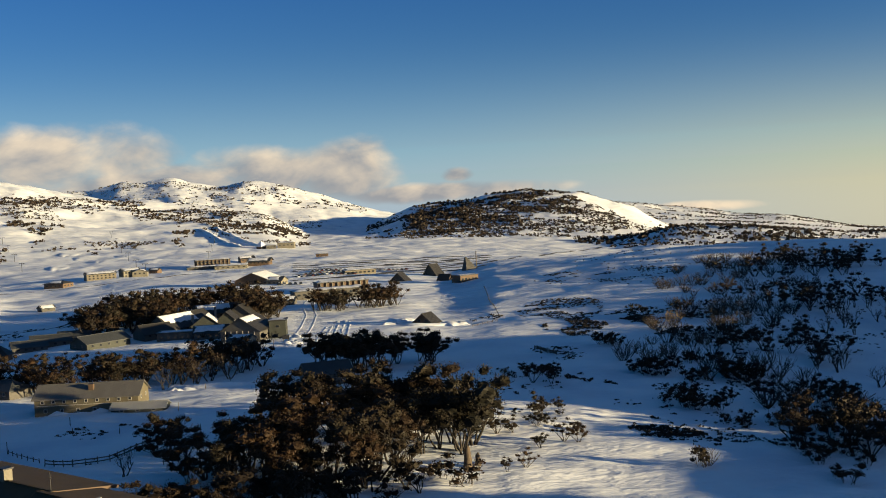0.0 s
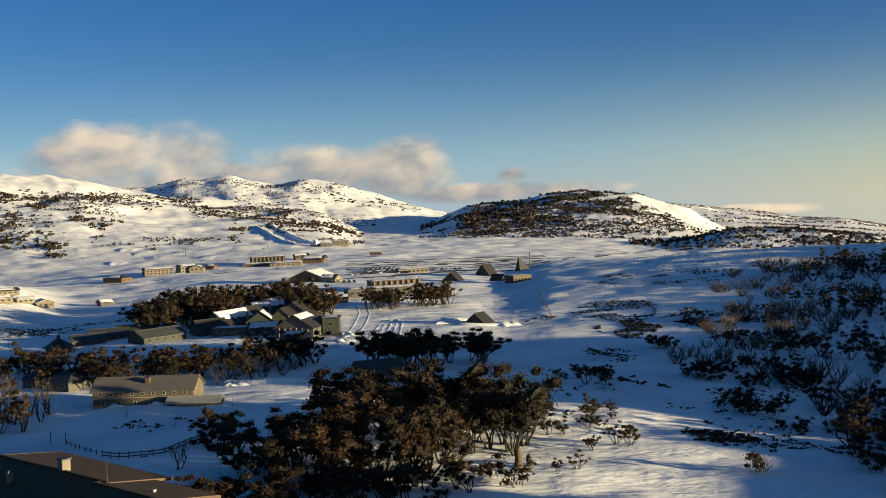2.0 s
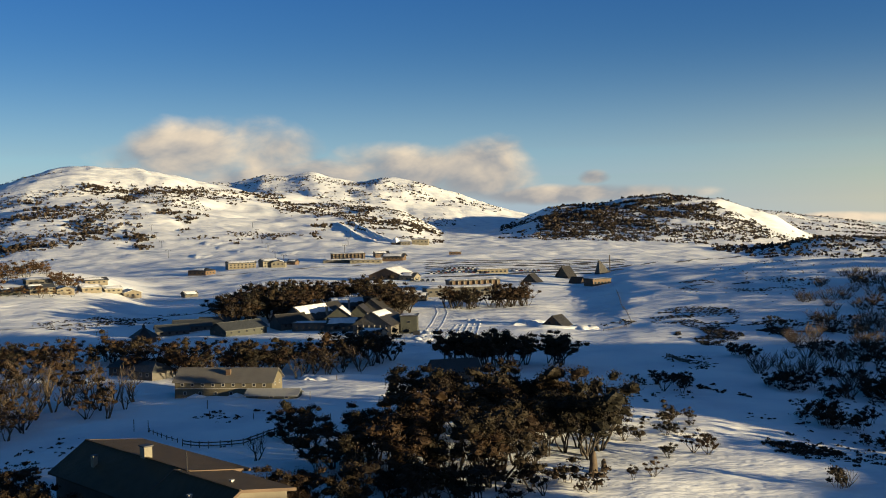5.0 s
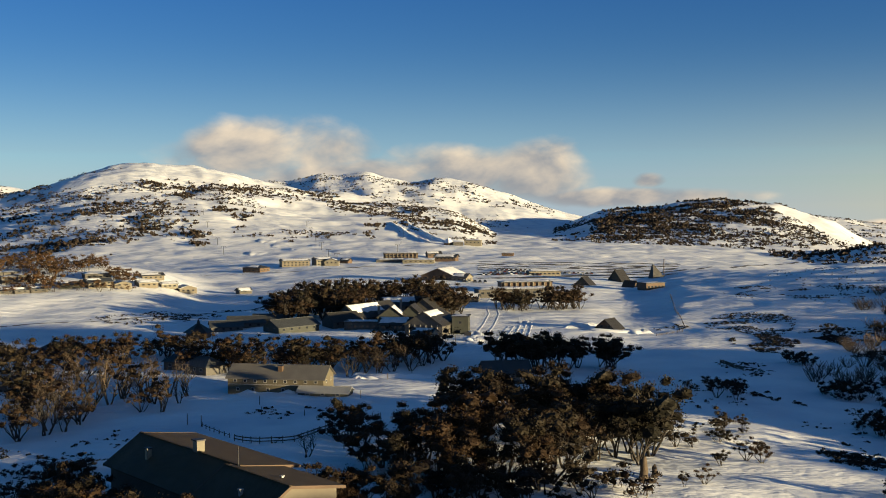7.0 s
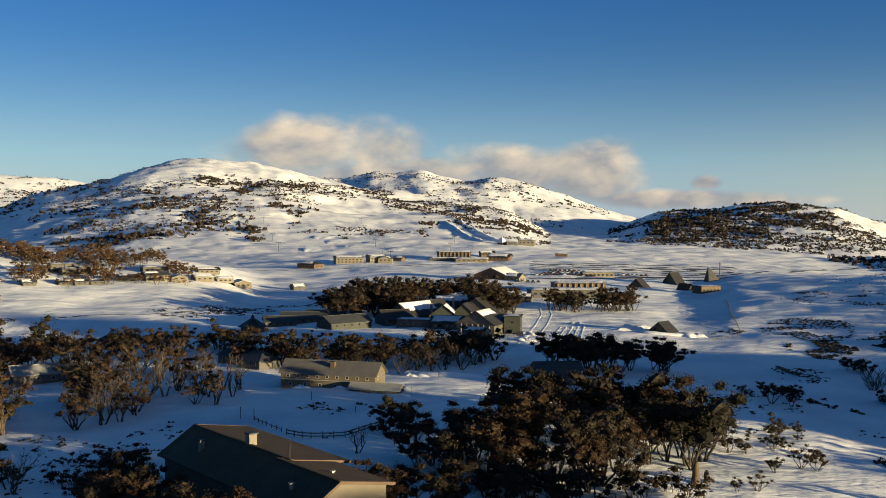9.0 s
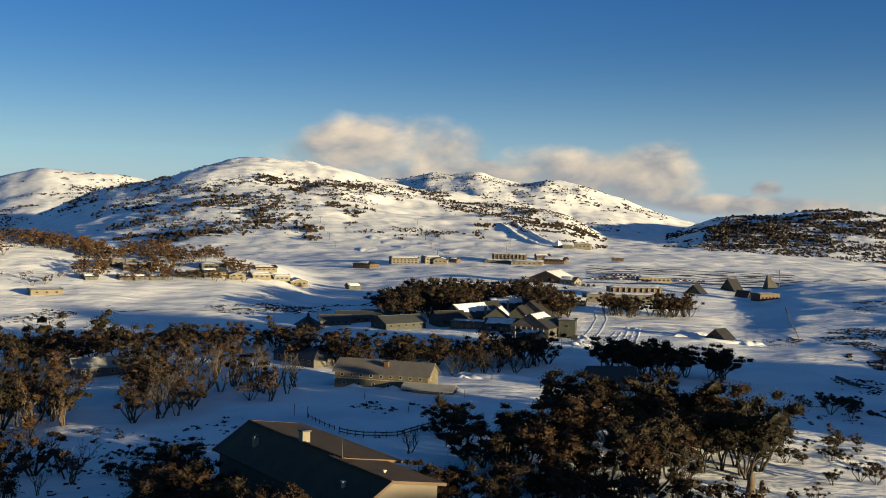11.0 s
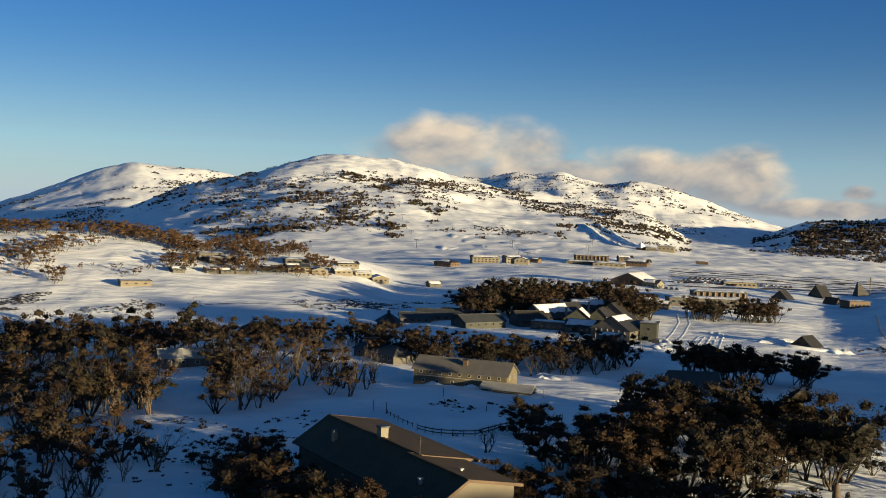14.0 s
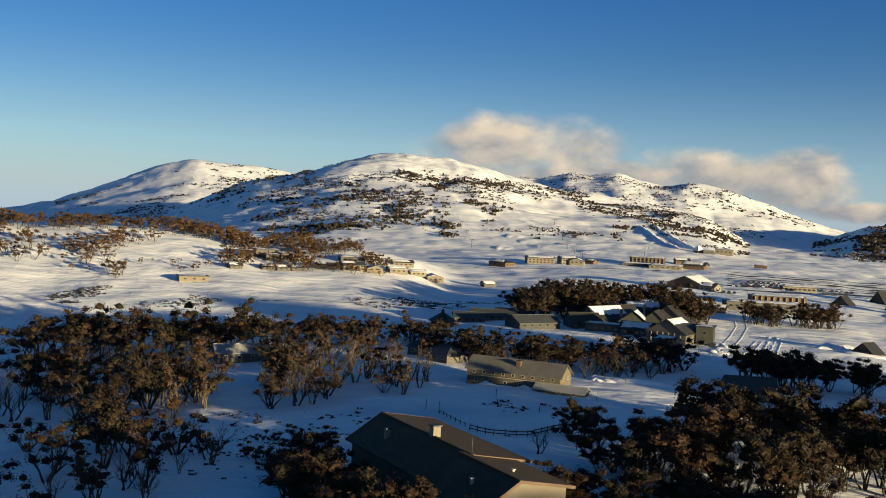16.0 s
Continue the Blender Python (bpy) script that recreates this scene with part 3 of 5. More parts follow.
for i in range(2):
    window(wing, "right", -2.2 + 4.0 * i, 3.6, 1.3, 1.5, 13.5, 11.0, BOARD_BROWN, GLASS)
part("vent", mesh_of("vent", *join(box(0.8, 1.2, -3.2, -2.8, 6.2, 7.3), box(0.7, 1.3, -3.3, -2.7, 7.303, 7.45)), IRON_PALE), wing, "small pale metal roof vent")
part("vent", mesh_of("vent", *join(box(2.0, 2.3, 2.2, 2.5, 7.6, 8.3), box(1.9, 2.4, 2.1, 2.6, 8.303, 8.42)), IRON_PALE), wing, "small pale metal roof vent")
part("antenna", mesh_of("antenna", *join(box(-6.03, -5.97, 0.97, 1.03, 7.9, 10.9), box(-6.4, -5.6, 0.98, 1.02, 10.5, 10.56), box(-6.3, -5.7, 0.98, 1.02, 10.1, 10.16)), DARK), wing, "thin dark antenna mast")

# ---- the two-storey lodge by the fence ----
long_lodge = gable_house("long_lodge", -28.3, 246.5, 22.6, 8.4, 3.5, 2.3, -12, BOARD_OLIVE, IRON_MID, "long two-storey olive weatherboard lodge with a grey iron roof",
                         windows=(("front", 9, 2.25, 0.8, 0.75), ("front", 6, 0.3, 0.8, 0.8), ("right", 2, 2.2, 0.9, 0.8)), overhang=0.5, chimney=(0.6, -1.9, 1.0, 1.5, BOARD_BROWN), sink=1.5)
part("upper_band", mesh_of("upper_band", *box(-11.31, 11.31, -4.25, -4.203, 1.75, 1.88), TRIM), long_lodge, "pale board between the storeys")
annexe = gable_house("lean_to_annexe", -17.6, 239.0, 11.5, 4.6, 1.1, 0.9, -12, BOARD_GREEN, IRON_PALE, "low green annexe with a pale iron roof, half snowed in", "annexe",
                     windows=(("front", 3, 0.25, 1.0, 0.6),), overhang=0.4)
gable_house("hidden_cabin", 24.5, 257.0, 11, 8, 3.0, 2.2, 8, BOARD_GREY, IRON_GREY, "grey-roofed cabin half hidden behind snow gums", "cabin", windows=(("front", 3, 1.0, 1.0, 1.0),))

# ---- the hotel complex in the trees ----
HOTEL = "hotel buildings in the grove"
gable_house("hotel_block", -13.0, 394, 25, 10, 3.9, 5.4, 52, BOARD_GREY, IRON_DARK, "long dark hotel block with sunlit snow on one roof slope", "hotel block", 0.12, (("front", 7, 2.6, 1.0, 1.2), ("left", 3, 2.6, 1.0, 1.2)), group=HOTEL, seed=3, snowy=("front",))
gable_house("hotel_block", -4.0, 386, 9, 9, 4.2, 4.6, 84, BOARD_GREEN, IRON_DARK, "dark gabled hotel block with patches of snow", "hotel block", 0.3, (("left", 3, 2.6, 1.0, 1.2), ("front", 3, 2.6, 1.0, 1.2)), group=HOTEL, seed=4, snowy=("front",))
gable_house("hotel_block", 3.5, 390, 8, 8, 4.0, 4.8, 78, BOARD_GREEN, IRON_DARK, "narrow dark hotel gable beside the hall", "hotel block", 0.3, (("left", 2, 2.6, 1.0, 1.2),), group=HOTEL, seed=14, snowy=("back",))
gable_house("hotel_block", 0.0, 424, 17, 10, 4.6, 3.6, 12, BOARD_GREY, IRON_DARK, "hotel block with a snow-dusted dark roof among trees", "hotel block", 0.35, (("front", 5, 2.6, 1.0, 1.2),), group=HOTEL, seed=5)
gable_house("hotel_block", 9.0, 406, 10, 9, 4.6, 4.6, 70, BOARD_GREY, IRON_DARK, "small hotel block with a dark iron roof", "hotel block", 0.25, (("left", 3, 2.6, 1.0, 1.2),), group=HOTEL, seed=15, snowy=("back",))
gable_house("hotel_block", -22.0, 380, 11, 8, 3.0, 3.4, 30, BOARD_GREY, IRON_DARK, "dark low hotel block beside the grove", "hotel block", 0.0, (("front", 4, 1.2, 1.0, 1.1),), group=HOTEL, seed=16)
flat_house("hotel_link", -14.0, 370, 12, 6, 3.6, -8, BOARD_GREY, "low dark flat-roofed link between hotel blocks", "hotel link", (("front", 5, 1.1, 1.2, 1.2),), 0.12, group=HOTEL, seed=6)
gable_house("hotel_block", -2.5, 367, 11, 7, 3.2, 2.6, -6, BOARD_GREY, IRON_DARK, "low front hotel block under a thin snow cover", "hotel block", 0.4, (("front", 5, 1.1, 1.0, 1.1),), group=HOTEL, seed=7)
gable_house("hotel_hall", 9.5, 356, 15, 12, 4.8, 5.2, 66, BOARD_GREY, IRON_DARK, "hotel hall with a sunlit snowy slope and pale posts", "hotel hall", 0.15, (("left", 4, 1.0, 1.0, 2.4), ("front", 5, 1.0, 1.1, 2.2)), group=HOTEL, seed=8, snowy=("front",))
hall_posts = bpy.data.objects["hotel_hall"]
for i in range(6):   # pale posts along the hall's front gable
    u = -5.0 + 2.0 * i
    part("post", mesh_of("post", *box(-7.75, -7.53, u - 0.11, u + 0.11, -0.5, 3.4), TRIM), hall_posts, "pale timber post")
flat_house("hotel_tower", 19.2, 356, 5.4, 6.5, 7.6, -8, BOARD_GREEN, "dark square stair tower at the end of the hotel", "tower", (("front", 1, 4.6, 1.2, 1.2), ("right", 2, 3.2, 0.9, 1.2)), 0.1, group=HOTEL, seed=9)
flat_house("hotel_canopy", 14.0, 369, 13, 4, 5.0, -4, BOARD_BROWN, "long low brown canopy behind the tower", "canopy", (), 0.12, group=HOTEL, seed=10)
for i, (x, y, w, z) in enumerate(((-9.0, 391, 0.8, 7.0), (-1.0, 412, 0.7, 6.6), (5.5, 372, 0.6, 5.2))):
    v, f = join(box(-w / 2, w / 2, -w / 2, w / 2, 0, z), box(-w / 2 - 0.12, w / 2 + 0.12, -w / 2 - 0.12, w / 2 + 0.12, z + 0.003, z + 0.18))
    o = base_at("chimney_stack", x, y, 20, "square granite chimney stack rising between hotel roofs", "chimney", "hotel chimneys", 0.5)
    part("stack", mesh_of("stack", v, f, STONE), o)
gable_house("cream_cottage", 6.5, 326, 6.5, 5.5, 4.8, 1.6, -25, BOARD_CREAM, IRON_GREY, "small two-storey cream cottage between the trees", "cottage", 0.4, (("front", 2, 3.0, 1.0, 1.1), ("front", 2, 0.7, 1.0, 1.1), ("right", 2, 3.0, 0.9, 1.1)), seed=11)
gable_house("snowy_store", 22.0, 490, 13, 9, 3.6, 2.4, -20, BOARD_GREY, IRON_GREY, "store shed with deep blue-shadowed snow on its roof", "shed", 0.95, (("front", 3, 1.2, 1.0, 1.0),), seed=12)
gable_house("snowy_store", 29.0, 478, 10, 7, 3.0, 1.8, -12, BOARD_GREY, IRON_GREY, "store shed with deep blue-shadowed snow on its roof", "shed", 0.95, (("front", 3, 1.0, 1.0, 1.0),), seed=13)

# ---- cabins in the shaded hollow ----
pyramid_hut("pointed_hut", -68.5, 359, 8.0, 2.2, 2.6, 12, BOARD_BROWN, IRON_DARK, "small six-sided hut with a pointed dark roof and cupola")
for i, (x, y, w, d, e, rs, tn) in enumerate(((-62.5, 378, 11, 8, 2.6, 2.0, 14), (-56.5, 386, 13, 8, 2.8, 2.2, 6), (-48.5, 391, 12, 8, 3.0, 2.0, -4))):
    gable_house("ski_club_cabin", x, y, w, d, e, rs, tn, BOARD_GREY, IRON_GREY, "low grey ski club cabin half buried in drifted snow", "cabin", 0.0, (("front", 4, 0.9, 1.0, 1.0),), group="ski club cabins", seed=20 + i)
gable_house("dark_barn", -38.5, 368, 17, 8, 3.2, 2.6, 42, BOARD_GREEN, IRON_GREY, "long dark timber barn with a grey iron roof", "barn", 0.0, (("front", 5, 1.2, 1.0, 1.1), ("left", 2, 1.2, 1.0, 1.1)), seed=24)

# ---- lodges along the far side of the valley ----
FAR = "lodges below the ski slope"
gable_house("dark_far_lodge", -99, 724, 14, 10, 4.4, 1.8, -28, BOARD_BROWN, IRON_DARK, "dark timber lodge on open snow", "lodge", 0.6, (("front", 4, 1.6, 1.5, 1.4), ("right", 3, 1.6, 1.2, 1.4)), hip=3.0, group=FAR, seed=30)
gable_house("cream_far_lodge", -78.5, 776, 20, 10, 5.6, 1.6, 16, YELLOW, IRON_DARK, "sunlit cream lodge with a dark roof edge", "lodge", 0.9, (("front", 7, 3.2, 1.3, 1.3), ("front", 7, 0.8, 1.3, 1.3)), group=FAR, seed=31)
gable_house("stepped_far_lodge", -59, 782, 12, 11, 6.6, 2.0, 20, BOARD_CREAM, IRON_GREY, "stepped three-level cream lodge", "lodge", 0.7, (("front", 5, 4.2, 1.3, 1.3), ("front", 5, 1.2, 1.3, 1.3)), group=FAR, seed=32)
gable_house("stepped_far_lodge", -51.5, 778, 9, 9, 4.6, 2.2, 88, BOARD_CREAM, IRON_GREY, "cream gabled wing of the stepped lodge", "lodge", 0.6, (("left", 3, 2.4, 1.3, 1.3),), group=FAR, seed=33)
gable_house("far_shed", -43, 806, 7, 6, 3.0, 2.0, -25, BOARD_BROWN, IRON_DARK, "small dark shed by the ski slope", "shed", 0.4, (("front", 2, 1.0, 1.0, 1.0),), seed=34)
gable_house("drifted_hut", -81, 545, 6.5, 5, 2.2, 1.6, 30, BOARD_GREY, IRON_GREY, "small hut nearly buried in drifted snow", "hut", 0.95, (("front", 1, 0.9, 1.0, 0.8),), seed=35)
flat_house("terrace_lodge", -2, 858, 27, 9, 6.4, 4, BOARD_BROWN, "two-storey terraced lodge with a row of pale upright fins", "lodge", (("front", 8, 3.6, 1.6, 1.6),), 0.5, group=FAR, fins=9, fin_mat=BOARD_CREAM, seed=36)
flat_house("terrace_deck", -6, 832, 30, 10, 2.4, 2, BOARD_GREY, "low snow-covered deck block below the terraced lodge", "deck", (("front", 8, 0.8, 1.4, 1.0),), 0.6, group=FAR, seed=37)
flat_house("terrace_deck", 12, 820, 24, 9, 2.8, -6, BOARD_CREAM, "low snow-covered deck block below the terraced lodge", "deck", (("front", 6, 0.8, 1.4, 1.0),), 0.6, group=FAR, seed=38)
gable_house("far_chalet", 34, 832, 16, 11, 4.6, 2.6, -15, BOARD_BROWN, IRON_GREY, "brown chalet with wide eaves and a snowy roof", "chalet", 0.6, (("front", 5, 2.2, 1.4, 1.4), ("right", 3, 2.2, 1.2, 1.4)), overhang=1.2, group=FAR, seed=39)
gable_house("far_chalet", 26, 905, 12, 9, 4.2, 2.4, 10, BOARD_BROWN, IRON_DARK, "dark chalet on the rise behind", "chalet", 0.4, (("front", 4, 2.0, 1.4, 1.4),), group=FAR, seed=40)
pyramid_hut("lift_hut", 46, 1082, 9.5, 3.2, 5.0, 0, BOARD_BROWN, ROOF_SNOW, "pointed lift hut with a snow-white roof", 4, False)
flat_house("lift_station", 72, 1096, 17, 10, 7.0, -10, BOARD_CREAM, "sunlit square lift station on the slope", "lift station", (("front", 4, 3.4, 1.6, 1.8),), 0.7, seed=41)
flat_house("lift_station", 55, 1080, 10, 8, 4.4, 8, BOARD_GREY, "small grey lift station on the slope", "lift station", (("front", 3, 1.8, 1.4, 1.4),), 0.5, seed=42)
flat_house("red_hut", 90, 916, 10, 6, 3.2, -10, BOARD_BROWN, "small red-brown hut beside the run", "hut", (("front", 3, 1.2, 1.2, 1.0),), 0.4, seed=43)

# ---- the village centre ----
gable_house("great_hall", 24, 619, 19, 19, 3.6, 5.2, 64, BOARD_BROWN, IRON_PALE, "great hall with one sweeping snow-white roof and a dark gable", "hall", 1.0, (("left", 4, 1.0, 1.6, 2.0), ("front", 5, 0.9, 1.4, 1.6)), overhang=1.0, seed=50)
gable_house("great_hall_porch", 33.5, 607, 9, 8, 3.4, 2.4, -28, BOARD_CREAM, IRON_GREY, "cream porch of the great hall with a small gable", "porch", 0.5, (("right", 2, 1.0, 1.3, 1.4), ("front", 3, 1.0, 1.3, 1.4)), seed=51)
flat_house("day_centre", 51, 500, 34, 9, 5.2, 8, BOARD_GREY, "long grey day centre with a snow-banked blank front", "hall", (("front", 12, 2.6, 1.6, 1.4),), 0.6, seed=52)
flat_house("ticket_hall", 61, 534, 26, 8, 6.6, 8, BOARD_BROWN, "brown ticket hall with sunlit pale columns", "hall", (("front", 8, 2.4, 1.8, 2.4),), 0.4, fins=9, fin_mat=BOARD_CREAM, seed=53)
flat_house("bus_shelter", 88, 668, 20, 7, 3.4, 8, YELLOW, "low sunlit shelter beside the car park", "shelter", (("front", 7, 1.0, 1.6, 1.4),), 0.5, seed=54)
a_frame("pyramid_lodge", 100.5, 588, 6, 8.5, 6.0, 52, IRON_DARK, BOARD_GREEN, "dark steep-roofed pyramid lodge", seed=55)
a_frame("pyramid_lodge", 127, 625, 7, 9.5, 8.6, 40, IRON_DARK, BOARD_GREEN, "tall dark steep-roofed pyramid lodge", seed=56)
a_frame("pyramid_lodge", 125.5, 586, 6, 6.5, 4.6, -35, IRON_DARK, BOARD_BROWN, "small dark steep-roofed lodge with a timber gable", seed=57)
flat_house("brick_chapel_hall", 131, 560, 12, 7, 4.6, 24, BOARD_BROWN, "low brown hall with a flat dark roof", "hall", (("front", 5, 1.4, 1.4, 1.6), ("right", 2, 1.4, 1.2, 1.6)), 0.15, seed=58)
spire = base_at("chapel_spire", 158, 660, 20, "dark wedge-shaped chapel spire with a tall bare mast", "chapel")
part("wedge", mesh_of("wedge", [(-4.5, -3, -0.5), (4.5, -3, -0.5), (4.5, 3, -0.5), (-4.5, 3, -0.5), (-3.4, -0.4, 8.2), (-2.6, -0.4, 8.2), (-2.6, 0.4, 8.2), (-3.4, 0.4, 8.2)],
                        [(0, 1, 5, 4), (1, 2, 6, 5), (2, 3, 7, 6), (3, 0, 4, 7), (4, 5, 6, 7)], IRON_DARK), spire)
part("mast", mesh_of("mast", *box(4.9, 5.3, -0.2, 0.2, -0.5, 11.5), POST_WOOD), spire, "tall bare wooden mast")
a_frame("gabled_ski_hut", 71.5, 368, 5.5, 6.5, 4.6, 48, IRON_DARK, BOARD_BROWN, "dark gabled ski hut banked with snow", 0.0, 59, 1.0)

# ---- houses on the village hill ----
HILL = "houses on the sunlit hill"
flat_house("hill_bunker", -189.5, 424, 12.5, 6.5, 3.4, 34, YELLOW, "long low ochre hut on the sunlit snow slope", "hut", (("front", 3, 1.0, 1.1, 1.1),), 0.12, group=HILL, seed=60)
gable_house("hill_cabin", -184, 456, 5.5, 5, 2.8, 1.8, 40, BOARD_GREY, IRON_GREY, "small grey cabin on the slope", "cabin", 0.3, (("front", 2, 0.9, 0.9, 1.0),), group=HILL, seed=61)
for i, (x, y, w, h) in enumerate(((-191, 488, 6, 5.5), (-186, 494, 6, 6.5), (-179, 490, 7, 5.0), (-183, 503, 7, 6.0), (-176, 499, 6, 5.5))):
    flat_house("stacked_apartment", x, y, w, 6, h, 26 + 5 * i, BOARD_GREY, "grey stacked apartment block stepping up the hill", "apartment", (("front", 2, 0.8, 1.3, 1.3), ("front", 2, 3.2, 1.3, 1.3)), 0.3, group=HILL, seed=62 + i)
for i, (x, y, w) in enumerate(((-172, 468, 7), (-166, 470, 6), (-160, 474, 7))):
    gable_house("terrace_cottage", x, y, w, 5.5, 2.8, 1.6, 30, BOARD_GREY, IRON_GREY, "low grey terrace cottage", "cottage", 0.5, (("front", 2, 0.9, 1.1, 1.1),), group=HILL, seed=70 + i)
gable_house("green_roofed_house", -150, 486, 9, 6, 3.2, 1.8, 28, BOARD_GREEN, IRON_GREY, "grey-green house among snow gums", "house", 0.3, (("front", 3, 1.0, 1.1, 1.1),), group=HILL, seed=74)
gable_house("ochre_house", -139, 491, 11, 8, 5.0, 2.2, 34, YELLOW, IRON_GREY, "two-storey ochre house with a pale roof", "house", 0.2, (("front", 4, 3.0, 1.1, 1.2), ("front", 4, 0.6, 1.1, 1.2)), group=HILL, seed=75)
gable_house("ochre_house", -129.5, 495, 7, 7, 4.4, 1.8, 122, YELLOW, IRON_GREY, "ochre house with its gable to the valley", "house", 0.2, (("left", 2, 2.6, 1.1, 1.2),), group=HILL, seed=76)
flat_house("flat_white_house", -147, 518, 12, 8, 4.2, 26, BOARD_GREY, "flat snowy-roofed house behind the trees", "house", (("front", 4, 1.4, 1.2, 1.2),), 0.5, group=HILL, seed=77)
gable_house("cream_house", -121.5, 510, 9, 7, 4.2, 1.8, 30, YELLOW, IRON_PALE, "sunlit cream house with a snowy roof", "house", 0.6, (("front", 3, 1.4, 1.2, 1.3),), group=HILL, seed=78)
gable_house("cream_house", -113.5, 519, 8, 7, 3.6, 1.6, 28, BOARD_CREAM, IRON_PALE, "low cream house under snow", "house", 0.95, (("front", 3, 1.0, 1.2, 1.2),), group=HILL, seed=79)
gable_house("cream_house", -105.5, 522, 8.5, 7.5, 4.4, 2.0, 118, YELLOW, IRON_PALE, "sunlit cream house with its gable to the valley", "house", 0.6, (("left", 3, 1.4, 1.1, 1.3), ("back", 3, 1.4, 1.1, 1.3)), group=HILL, seed=80)
gable_house("brown_house", -128, 548, 11, 8, 4.0, 1.8, 26, YELLOW, IRON_DARK, "brown-roofed house higher on the hill", "house", 0.3, (("front", 4, 1.4, 1.1, 1.2),), group=HILL, seed=81)

# ---- cabins in the snow-gum forest ----
gable_house("forest_hut", -103.5, 266, 15.5, 6.0, 2.8, 1.8, 32, BOARD_GREY, IRON_PALE, "long forest hut with a pale snow-dusted iron roof", "hut", 0.0, (("front", 4, 0.9, 1.0, 1.0),), seed=90)
gable_house("forest_cabin", -58.5, 287, 8.5, 7, 2.6, 2.0, -20, BOARD_GREY, IRON_GREY, "grey hip-roofed cabin among bare snow gums", "cabin", 0.0, (("front", 3, 0.9, 1.0, 1.0),), hip=2.4, seed=91)
gable_house("forest_cabin", -51.5, 278, 8.5, 7, 2.4, 1.8, -38, BOARD_GREY, IRON_GREY, "low grey hip-roofed cabin among bare snow gums", "cabin", 0.0, (("front", 3, 0.8, 1.0, 1.0),), hip=2.4, seed=92)
gable_house("forest_cabin", -106, 338, 13, 8, 2.8, 2.0, -8, BOARD_BROWN, IRON_GREY, "grey-roofed cabin at the forest edge", "cabin", 0.0, (("front", 4, 0.9, 1.0, 1.0),), hip=2.6, seed=93)
flat_house("meter_box", -66.5, 263, 1.3, 0.9, 1.5, 10, TRIM, "small white service box in the snow", "box", (), 0.1, sink=0.2, seed=94)

# ---- snow gums ----
def limb(verts, faces, pts, radii, sides, root):
    start = len(verts)
    faces.append((root, start, start + 1))
    for i, p in enumerate(pts):
        d = (pts[min(i + 1, len(pts) - 1)] - pts[max(i - 1, 0)]).normalized()
        a = d.orthogonal().normalized()
        b = d.cross(a)
        for k in range(sides):
            t = 2 * math.pi * k / sides
            verts.append(tuple(p + (a * math.cos(t) + b * math.sin(t)) * radii[i]))
    for i in range(len(pts) - 1):
        for k in range(sides):
            n = (k + 1) % sides
            q = start + i * sides
            faces.append((q + k, q + n, q + sides + n, q + sides + k))


def grow(r, start, way, length, radius, depth, verts, faces, tips, twist, root=0, thin=0.02):
    """One crooked branch with its forks; the ends go to tips."""
    n = 4 if depth > 1 else 3 if depth else 2
    pts, p, d = [start], start.copy(), way.normalized()
    for i in range(n):
        d = (d + Vector((r.uniform(-1, 1), r.uniform(-1, 1), r.uniform(-0.35, 0.75))) * twist).normalized()
        p = p + d * length / n
        pts.append(p)
    sides = 5 if depth > 1 else 3
    first = len(verts)
    limb(verts, faces, pts, [max(radius * (1 - 0.6 * i / n), thin) for i in range(n + 1)], sides, root)
    if depth == 0:
        tips.append(p)
        return
    tips.append(p)
    for k in range(r.randint(2, 4)):
        i = r.randint(2, n)
        side = Vector((r.uniform(-1, 1), r.uniform(-1, 1), r.uniform(0.0, 0.9))).normalized()
        grow(r, pts[i], (d + side * 1.1), length * r.uniform(0.45, 0.7), radius * 0.5, depth - 1, verts, faces, tips, twist, first + i * sides, thin)


def icosphere(rounds):
    bm = bmesh.new()
    bmesh.ops.create_icosphere(bm, subdivisions=rounds, radius=1.0)
    v, f = np.array([tuple(p.co) for p in bm.verts]), np.array([[p.index for p in q.verts] for q in bm.faces])
    bm.free()
    return v, f


BALLS = {rounds: icosphere(rounds) for rounds in (1, 2)}


